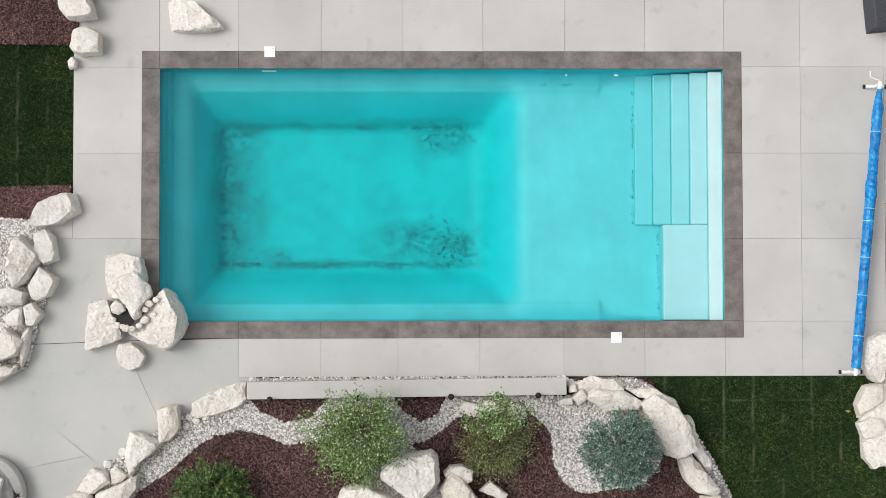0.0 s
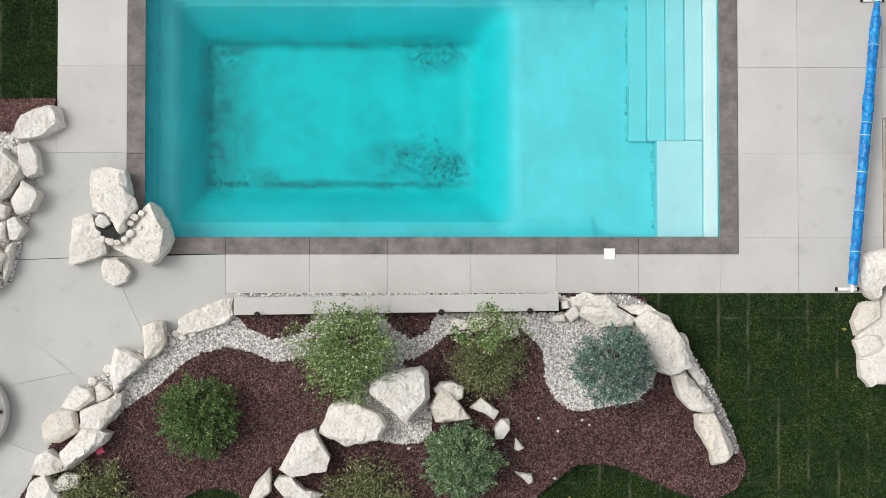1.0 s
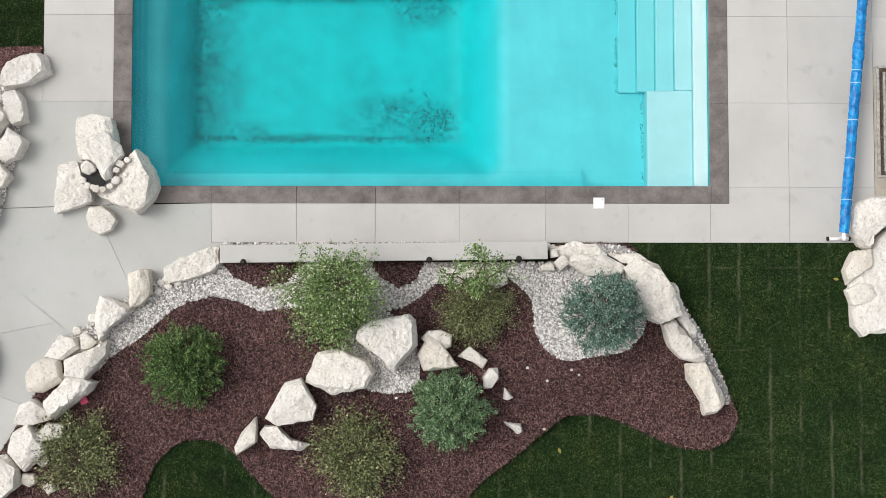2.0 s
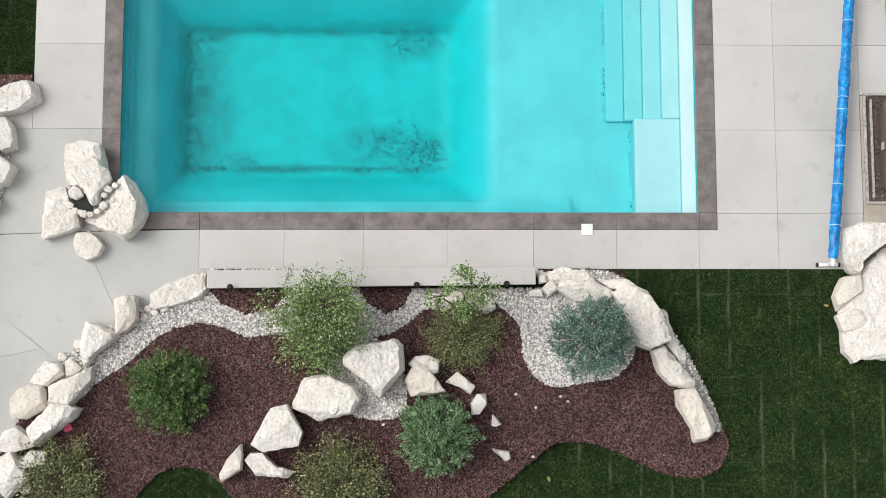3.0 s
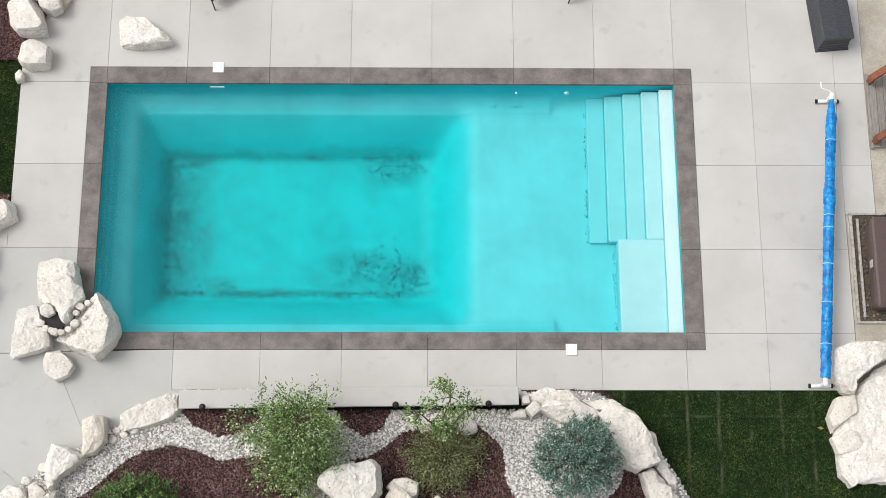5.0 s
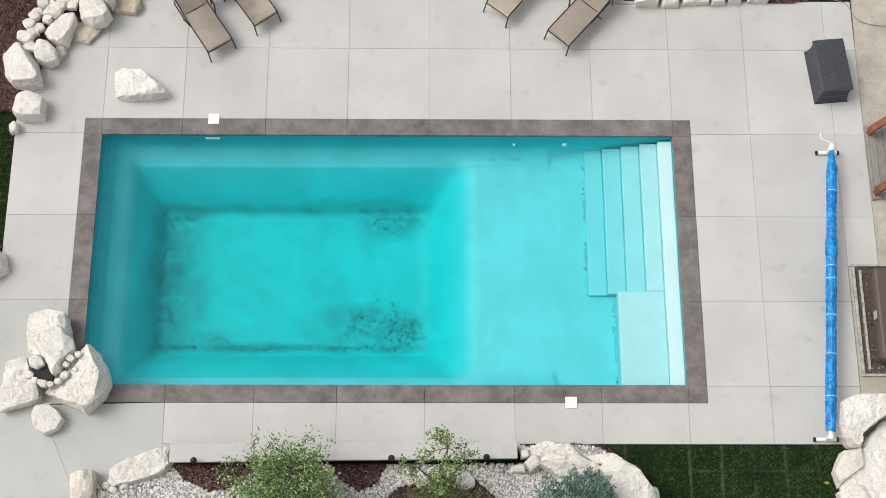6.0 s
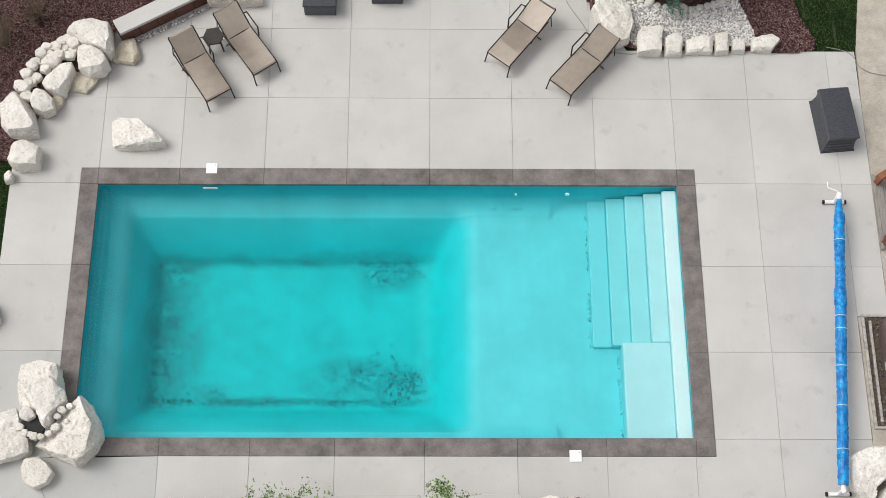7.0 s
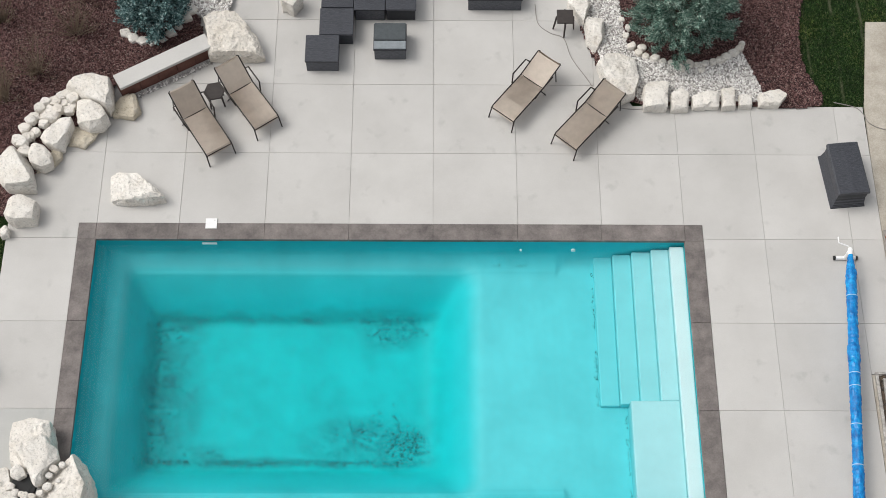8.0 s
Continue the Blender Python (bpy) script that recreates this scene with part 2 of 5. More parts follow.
SOIL = make_simple("damp_mulch_soil", (0.034, 0.021, 0.021), 0.95, 0, 0.4, 14)
CHIPS = make_island("shredded_red_brown_bark", ((0.0, (0.03, 0.016, 0.015)), (0.4, (0.118, 0.060, 0.056)), (0.75, (0.225, 0.124, 0.116)), (0.95, (0.30, 0.195, 0.178)), (1.0, (0.42, 0.34, 0.29))), 0.85, 0.2, (1.1, 0.8, 1.2))
GRIT = make_simple("gravel_bed", (0.34, 0.325, 0.31), 0.95, 0, 0.4, 25)
PEBBLES = make_island("grey_white_gravel", ((0.0, (0.26, 0.24, 0.225)), (0.25, (0.49, 0.465, 0.44)), (0.6, (0.71, 0.685, 0.66)), (1.0, (0.86, 0.845, 0.82))), 0.85, 0.2)
DARKPEB = make_island("dark_pebbles", ((0.0, (0.045, 0.04, 0.036)), (0.7, (0.12, 0.105, 0.095)), (1.0, (0.26, 0.24, 0.22))))
YEWLEAF = make_leaf("deep_green_needles", ((0.0, (0.016, 0.047, 0.013)), (0.45, (0.075, 0.145, 0.040)), (0.82, (0.20, 0.31, 0.105)), (1.0, (0.40, 0.50, 0.23))))
BLUELEAF = make_leaf("blue_green_needles", ((0.0, (0.020, 0.062, 0.045)), (0.45, (0.115, 0.215, 0.17)), (0.82, (0.33, 0.46, 0.385)), (1.0, (0.58, 0.68, 0.60))))
SPRUCELEAF = make_leaf("pale_blue_spruce_needles", ((0.0, (0.020, 0.060, 0.058)), (0.45, (0.11, 0.205, 0.20)), (0.82, (0.32, 0.47, 0.46)), (1.0, (0.57, 0.69, 0.67))))
TEALLEAF = make_leaf("grey_green_needles", ((0.0, (0.022, 0.073, 0.037)), (0.45, (0.125, 0.225, 0.10)), (0.82, (0.34, 0.48, 0.25)), (1.0, (0.54, 0.65, 0.45))))
GREENLEAF = make_leaf("fresh_green_leaves", ((0.0, (0.055, 0.085, 0.028)), (0.45, (0.15, 0.25, 0.07)), (0.82, (0.31, 0.43, 0.16)), (1.0, (0.64, 0.67, 0.50))))
OLIVELEAF = make_leaf("olive_leaves", ((0.0, (0.060, 0.072, 0.030)), (0.5, (0.173, 0.203, 0.083)), (0.9, (0.315, 0.338, 0.158)), (1.0, (0.540, 0.495, 0.315))))
BARK = make_simple("grey_brown_bark", (0.10, 0.075, 0.055), 0.9, 0, 0.35, 20)
TWIGS = make_simple("dry_twigs", (0.16, 0.12, 0.085), 0.9, 0, 0.3, 20)
WICKER = make_wicker()
CUSHION = make_simple("grey_cushion_fabric", (0.075, 0.085, 0.09), 0.9)
PALEPAD = make_simple("pale_grey_pad_fabric", (0.22, 0.245, 0.26), 0.9)
FABRIC = make_simple("taupe_sling_fabric", (0.51, 0.445, 0.38), 0.85, 0, 0.08, 6)
BRONZE = make_simple("dark_bronze_tube", (0.035, 0.030, 0.027), 0.45, 0.5)
DARKRESIN = make_simple("dark_brown_resin", (0.045, 0.038, 0.035), 0.6)
BLUE = make_blue()
STRAP = make_simple("pale_strap", (0.35, 0.55, 0.72), 0.6)
WHITE = make_simple("white_plastic", (0.80, 0.80, 0.79), 0.4, 0, 0.03)
BLACK = make_simple("black_rubber", (0.02, 0.02, 0.02), 0.7)
CHEST = make_simple("brown_moulded_plastic", (0.095, 0.068, 0.062), 0.5)
STEEL = make_simple("weathered_metal_frame", (0.42, 0.40, 0.37), 0.6, 0.2, 0.35, 14)
REDWOOD = make_wood("red_brown_timber", (0.16, 0.055, 0.03), (0.28, 0.11, 0.06), (1, 1, 6))
GREYWOOD = make_wood("weathered_grey_boards", (0.15, 0.135, 0.12), (0.31, 0.29, 0.265), (6, 0.6, 1))
BRICKRED = make_plain_stone("brown_red_block", (0.10, 0.045, 0.035), (0.19, 0.09, 0.07), 4)
PINK = make_simple("pink_plastic", (0.75, 0.10, 0.19), 0.5)
DRYLEAF = make_simple("dry_yellow_leaf", (0.55, 0.46, 0.12), 0.8)
CABLE = make_simple("grey_cable", (0.28, 0.26, 0.24), 0.6)


# ---- mesh helpers ----
def mesh_of(bm, name, material, smooth=False):
    me = bpy.data.meshes.new(name)
    bm.normal_update()
    bm.to_mesh(me)
    bm.free()
    me.materials.append(material)
    if smooth:
        me.polygons.foreach_set("use_smooth", [True] * len(me.polygons))
    return me


def part(name, bm, material, parent=None, label="", smooth=False):
    ob = new(name, mesh_of(bm, name, material, smooth))
    if parent:
        ob.parent = parent
    if label:
        tagged(ob, label)
    return ob


def thing(name, label, category, group="", kind="", at=(0, 0, 0), turn=0):
    ob = tagged(new(name), label, category, group, kind)
    ob.matrix_basis = pose(*at, 0, 0, turn)
    return ob


def add_box(bm, x0, y0, z0, x1, y1, z1, bevel=0.0, m=None):
    made = bmesh.ops.create_cube(bm, size=1.0)["verts"]
    for v in made:
        v.co = Vector((x0 + (v.co.x + 0.5) * (x1 - x0), y0 + (v.co.y + 0.5) * (y1 - y0), z0 + (v.co.z + 0.5) * (z1 - z0)))
    if bevel:
        edges = list({e for v in made for e in v.link_edges})
        made = bmesh.ops.bevel(bm, geom=edges, offset=bevel, segments=2, affect="EDGES", profile=0.5)["verts"]
        made = list({w for v in made for f in v.link_faces for w in f.verts})
    if m is not None:
        for v in made:
            v.co = m @ v.co
    return bm


def box(x0, y0, z0, x1, y1, z1, bevel=0.0, m=None):
    return add_box(bmesh.new(), x0, y0, z0, x1, y1, z1, bevel, m)


def add_tube(bm, points, radius, sides=8, closed_ends=True):
    """A round bar along points; radius is one number or one for each point."""
    pts = [Vector(p) for p in points]
    rad = radius if isinstance(radius, (list, tuple)) else [radius] * len(pts)
    rings = []
    for i, p in enumerate(pts):
        d = (pts[min(i + 1, len(pts) - 1)] - pts[max(i - 1, 0)]).normalized()
        q = d.to_track_quat("Z", "Y")
        rings.append([bm.verts.new(p + q @ Vector((rad[i] * math.cos(a), rad[i] * math.sin(a), 0))) for a in [2 * math.pi * k / sides for k in range(sides)]])
    for a, b in zip(rings, rings[1:]):
        for k in range(sides):
            bm.faces.new((a[k], a[(k + 1) % sides], b[(k + 1) % sides], b[k]))
    if closed_ends:
        bm.faces.new(rings[0][::-1])
        bm.faces.new(rings[-1])
    return bm


def tube(points, radius, sides=8):
    return add_tube(bmesh.new(), points, radius, sides)


def inset(poly, d):
    """The polygon (counter-clockwise) with each side moved inwards by d."""
    out = []
    n = len(poly)
    for i in range(n):
        a, b, c = Vector(poly[i - 1]), Vector(poly[i]), Vector(poly[(i + 1) % n])
        u, v = (b - a).normalized(), (c - b).normalized()
        nu, nv = Vector((-u.y, u.x)), Vector((-v.y, v.x))
        k = (nu + nv)
        k = k / max(0.3, k.dot(nu))
        out.append(tuple(b + k * d))
    return out


def ccw(poly):
    area = sum(a[0] * b[1] - b[0] * a[1] for a, b in zip(poly, poly[1:] + poly[:1]))
    return poly if area > 0 else poly[::-1]


def add_prism(bm, poly, z0, z1, chamfer=0.0):
    poly = ccw(list(poly))
    levels = [(poly, z0), (poly, z1 - chamfer)]
    if chamfer:
        levels.append((inset(poly, chamfer), z1))
    rings = [[bm.verts.new((x, y, z)) for x, y in p] for p, z in levels]
    n = len(poly)
    for a, b in zip(rings, rings[1:]):
        for k in range(n):
            bm.faces.new((a[k], a[(k + 1) % n], b[(k + 1) % n], b[k]))
    bm.faces.new(rings[0][::-1])
    bm.faces.new(rings[-1])
    return bm


def prism(poly, z0, z1, chamfer=0.0):
    return add_prism(bmesh.new(), poly, z0, z1, chamfer)


def inside(poly, x, y):
    """Which of the points x, y (arrays) lie in the polygon."""
    hit = np.zeros(x.shape, bool)
    for (ax, ay), (bx, by) in zip(poly, poly[1:] + poly[:1]):
        cross = (ay > y) != (by > y)
        with np.errstate(divide="ignore", invalid="ignore"):
            hit ^= cross & (x < (bx - ax) * (y - ay) / (by - ay) + ax)
    return hit


def smooth_outline(points, steps=5):
    """A closed rounded outline through a few control points (Catmull-Rom)."""
    out, n = [], len(points)
    for i in range(n):
        p = [np.array(points[(i + k) % n], float) for k in (-1, 0, 1, 2)]
        for s in range(steps):
            t = s / steps
            q = 0.5 * (2 * p[1] + (p[2] - p[0]) * t + (2 * p[0] - 5 * p[1] + 4 * p[2] - p[3]) * t * t + (3 * p[1] - p[0] - 3 * p[2] + p[3]) * t ** 3)
            out.append((float(q[0]), float(q[1])))
    return out


def raw_mesh(name, verts, faces, material, smooth=False):
    me = bpy.data.meshes.new(name)
    me.from_pydata(verts if isinstance(verts, list) else verts.tolist(), [], faces if isinstance(faces, list) else faces.tolist())
    me.materials.append(material)
    if smooth:
        me.polygons.foreach_set("use_smooth", [True] * len(me.polygons))
    return me


def patch(name, poly, height, material, cell=0.07):
    """A low mound over the polygon, following height(x, y)."""
    p = np.array(poly)
    xs, ys = np.arange(p[:, 0].min(), p[:, 0].max() + cell, cell), np.arange(p[:, 1].min(), p[:, 1].max() + cell, cell)
    gx, gy = np.meshgrid(xs, ys, indexing="ij")
    keep = inside(poly, gx[:-1, :-1] + cell / 2, gy[:-1, :-1] + cell / 2)
    index = np.arange(gx.size).reshape(gx.shape)
    quads = np.stack([index[:-1, :-1], index[1:, :-1], index[1:, 1:], index[:-1, 1:]], -1)[keep]
    used, flat = np.unique(quads, return_inverse=True)
    x, y = gx.ravel()[used], gy.ravel()[used]
    verts = np.stack([x, y, height(x, y)], -1)
    return new(name, raw_mesh(name, verts, flat.reshape(quads.shape), material, True))


def scatter(rng, poly, count):
    p = np.array(poly)
    lo, hi = p.min(0), p.max(0)
    xy = rng.uniform(lo, hi, (int(count * 3 + 50), 2))
    return xy[inside(poly, xy[:, 0], xy[:, 1])][:count]


def area_of(poly):
    return abs(sum(a[0] * b[1] - b[0] * a[1] for a, b in zip(poly, poly[1:] + poly[:1]))) / 2


def turned(rng, n, tilt=0.5):
    """Random rotations: any turn about z, then a tilt up to the given radians."""
    a, b, c = rng.uniform(0, 2 * np.pi, n), rng.uniform(-tilt, tilt, n), rng.uniform(-tilt, tilt, n)
    ca, sa, cb, sb, cc, sc = np.cos(a), np.sin(a), np.cos(b), np.sin(b), np.cos(c), np.sin(c)
    rz = np.stack([np.stack([ca, -sa, 0 * a], -1), np.stack([sa, ca, 0 * a], -1), np.stack([0 * a, 0 * a, 1 + 0 * a], -1)], 1)
    ry = np.stack([np.stack([cb, 0 * a, sb], -1), np.stack([0 * a, 1 + 0 * a, 0 * a], -1), np.stack([-sb, 0 * a, cb], -1)], 1)
    rx = np.stack([np.stack([1 + 0 * a, 0 * a, 0 * a], -1), np.stack([0 * a, cc, -sc], -1), np.stack([0 * a, sc, cc], -1)], 1)
    return rz @ ry @ rx


def many(name, shape, faces, at, rot, size, material, smooth=False):
    """One mesh of many copies of a small shape."""
    shape = np.array(shape, float)
    n, k = len(at), len(shape)
    v = np.einsum("nij,nkj->nki", rot, shape[None] * size[:, None, :]) + at[:, None, :]
    f = (np.array(faces)[None] + (np.arange(n) * k)[:, None, None]).reshape(-1, len(faces[0]))
    return raw_mesh(name, v.reshape(-1, 3), f, material, smooth)


CHIP = [(-1, -0.8, 0), (-0.9, 0.9, -0.2), (1, 0.2, 0), (0, 0.1, 1)]
CHIP_FACES = [(0, 2, 3), (2, 1, 3), (1, 0, 3), (0, 1, 2)]
CUBE = [(-1, -1, -1), (1, -1, -1), (1, 1, -1), (-1, 1, -1), (-1, -1, 1), (1, -1, 1), (1, 1, 1), (-1, 1, 1)]
CUBE_FACES = [(3, 2, 1, 0), (4, 5, 6, 7), (0, 1, 5, 4), (1, 2, 6, 5), (2, 3, 7, 6), (3, 0, 4, 7)]


def ico():
    bm = bmesh.new()
    bmesh.ops.create_icosphere(bm, subdivisions=1, radius=1)
    v = [tuple(p.co) for p in bm.verts]
    f = [tuple(p.index for p in q.verts) for q in bm.faces]
    bm.free()
    return v, f


ICO, ICO_FACES = ico()
OCTA = [(1, 0.1, 0), (-1, 0, 0.1), (0, 1, -0.1), (0.1, -1, 0), (0, 0.1, 1), (0, 0, -1)]
OCTA_FACES = [(0, 2, 4), (2, 1, 4), (1, 3, 4), (3, 0, 4), (2, 0, 5), (1, 2, 5), (3, 1, 5), (0, 3, 5)]


# ---- ground, lawn, deck ----
def ground_sheet():
    bm = bmesh.new()
    x = (-400, -6.3, 6.05, 400)
    y = (-400, -2.9, 2.97, 400)
    v = [[bm.verts.new((a, b, -0.06)) for b in y] for a in x]
    for i in range(3):
        for j in range(3):
            if (i, j) != (1, 1):
                bm.faces.new((v[i][j], v[i + 1][j], v[i + 1][j + 1], v[i][j + 1]))
    return tagged(part("ground", bm, LAWN), "dark green mown lawn with pale turf seams", "lawn", kind="structure")


ground_sheet()

XN = [-7.87, -6.07, -4.40, -2.66, -0.95, 0.76, 2.49, 4.20, 5.88, 7.50, 9.28, 9.91]
YN = [3.07, 4.72, 6.41, 8.07, 9.75, 11.5]
XB = [-4.39, -2.66, -1.04, 0.68, 2.45, 4.16, 5.86]
slabs = []
for i, (a, b) in enumerate(zip(XN, XN[1:])):
    for c, d in zip(YN, YN[1:]):
        if c == YN[0] and (i == 0 or i >= 8) or (c > 5 and a > 4.1):
            continue
        slabs.append([(a, c), (b, c), (b, d), (a, d)])
for a, b in zip(XN[7:], XN[8:]):
    if a > 4.1:
        slabs.append([(a, 4.72), (b, 4.72), (b, 5.9), (a, 5.9)])
slabs = [s for s in slabs if not (s[0][1] == 4.72 and s[2][1] == 6.41 and s[0][0] > 4.1)]
slabs += [
    [(-7.87, 2.73), (-6.43, 2.73), (-6.43, 3.07), (-6.07, 3.07), (-6.07, 4.72), (-7.87, 4.72)],
    [(5.88, 3.07), (6.25, 3.07), (6.25, 2.75), (7.50, 2.75), (7.50, 4.72), (5.88, 4.72)],
    [(7.50, 2.75), (9.28, 2.75), (9.28, 4.72), (7.50, 4.72)],
    [(9.28, 2.75), (9.91, 2.75), (9.91, 4.72), (9.28, 4.72)],
    [(5.86, -2.99), (5.86, -3.80), (7.50, -3.80), (7.50, -2.65), (6.25, -2.65), (6.25, -2.99)],
    [(7.50, -3.80), (9.28, -3.80), (9.28, -2.65), (7.50, -2.65)],
    [(-7.87, 0.91), (-6.43, 0.91), (-6.43, 2.73), (-7.87, 2.73)],
    [(-7.87, -0.89), (-6.43, -0.89), (-6.43, 0.91), (-7.87, 0.91)],
    [(-9.30, -3.12), (-6.43, -3.02), (-6.43, -0.89), (-8.30, -0.89)],
    [(-6.80, -3.04), (-4.39, -2.99), (-4.39, -3.80), (-4.17, -3.80), (-4.17, -4.30), (-5.90, -5.00)],
    [(-6.80, -3.04), (-5.90, -5.00), (-7.00, -5.85), (-9.90, -3.55), (-9.90, -3.15)],
    [(-9.90, -3.55), (-7.51, -5.42), (-9.90, -5.90)],
    [(-9.90, -5.90), (-7.51, -5.42), (-7.00, -5.85), (-8.05, -7.15), (-9.90, -6.45)],
    [(-9.90, -6.45), (-8.05, -7.15), (-9.60, -9.60), (-11.0, -9.60)],
]
slabs.append([(4.20, 5.9), (5.0, 5.9), (4.55, 6.6), (4.2, 7.6)])
slabs.append([(-8.7, -0.89), (-7.87, -0.89), (-7.87, -0.25), (-8.5, -0.5)])
slabs += [[(a, -3.80), (b, -3.80), (b, -2.99), (a, -2.99)] for a, b in zip(XB, XB[1:])]
for a, b, c in ((6.25, 7.50, -2.65), (7.50, 9.28, -2.65)):
    for d, e in ((-2.65, -0.90), (-0.90, 0.91), (0.91, 2.75)):
        slabs.append([(a, d), (b, d), (b, e), (a, e)])
slabs.append([(9.28, -0.15), (9.91, -0.15), (9.91, 0.91), (9.28, 0.91)])
slabs.append([(9.28, 0.91), (9.91, 0.91), (9.91, 2.75), (9.28, 2.75)])

bm = bmesh.new()
for s in slabs:
    add_prism(bm, s, -0.14, -0.018)
deck = tagged(part("deck", bm, SUBBASE), "light grey concrete pool deck cast in large panels", "deck", kind="structure")

bm = prism([(9.29, -3.79), (16, -3.79), (16, 8.1), (10.27, 8.1), (9.95, 5.9), (9.917, 4.6), (9.917, -0.16), (9.29, -0.16)], -0.14, -0.012, 0.004)
tagged(part("pavement_side", bm, BEIGE), "rough beige concrete paving beside the deck", "pavement", kind="structure")

# ---- pool ----
X0, X1, Y0, Y1 = -6.07, 5.88, -2.65, 2.72


def pool_depth(x, y):
    """Depth of the shell: a gently sloped wall, then a rounded hopper down to the deep floor, and a shallow end."""
    left, right, low, high = x - X0, X1 - x, y - Y0, Y1 - y
    steep = 1 + 5 * np.clip((x - 3.3) / 0.6, 0, 1)
    low, high = low * steep, high * steep

    def up(d, *pts):
        return np.interp(d, [p[0] for p in pts], [p[1] for p in pts])

    def soft_min(p, q, k):
        h = np.clip(0.5 + 0.5 * (q - p) / k, 0, 1)
        return q * (1 - h) + p * h - k * h * (1 - h)

    def ease(d, a, b):
        t = np.clip((d - a) / (b - a), 0, 1)
        return t * t * (3 - 2 * t)

    def side(d):
        return up(d, (0, 0.05), (0.015, 0.40), (0.03, 0.62), (0.3, 0.88), (0.37, 0.92), (0.41, 0.98), (0.8, 1.48), (1.08, 1.86), (1.2, 1.95), (1.35, 1.98), (2.6, 2.04))

    west = up(left, (0, 0.05), (0.015, 0.30), (0.09, 0.32), (0.10, 0.40), (0.18, 0.42), (0.2, 0.55), (0.62, 0.80)) + 1.14 * ease(left, 0.42, 1.2) + 0.06 * ease(left, 1.2, 2.6)
    d = soft_min(soft_min(side(low), side(high), 0.12), west, 0.25)
    floor = 0.80 + 1.24 * ease(-x, -1.8, -0.45)
    d = soft_min(d, floor, 0.42)
    return np.minimum(d, up(right, (0, 0.05), (0.015, 0.34), (0.06, 0.7), (0.12, 0.80), (0.2, 3)))


pool = thing("swimming_pool", "rectangular pool with turquoise shell and dark stone coping, filled", "swimming pool")
nx, ny = 260, 120
EDGE = np.array([0, 0.015, 0.03, 0.06, 0.12, 0.2, 0.3, 0.335, 0.37, 0.39, 0.41, 0.43])
gx, gy = np.meshgrid(np.concatenate([X0 + np.array([0, 0.015, 0.05, 0.088, 0.1, 0.14, 0.178, 0.2]), np.linspace(X0 + 0.24, X1 - 0.05, nx), [X1 - 0.015, X1]]), np.concatenate([Y0 + EDGE, np.linspace(Y0 + 0.46, Y1 - 0.46, ny), (Y1 - EDGE)[::-1]]), indexing="ij")
gz = -pool_depth(gx, gy)
idx = np.arange(gx.size).reshape(gx.shape)
quads = np.stack([idx[:-1, :-1], idx[1:, :-1], idx[1:, 1:], idx[:-1, 1:]], -1).reshape(-1, 4)
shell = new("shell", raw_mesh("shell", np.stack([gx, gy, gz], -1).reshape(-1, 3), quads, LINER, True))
shell.parent = pool
tagged(shell, "turquoise vinyl shell with algae on the deep floor")


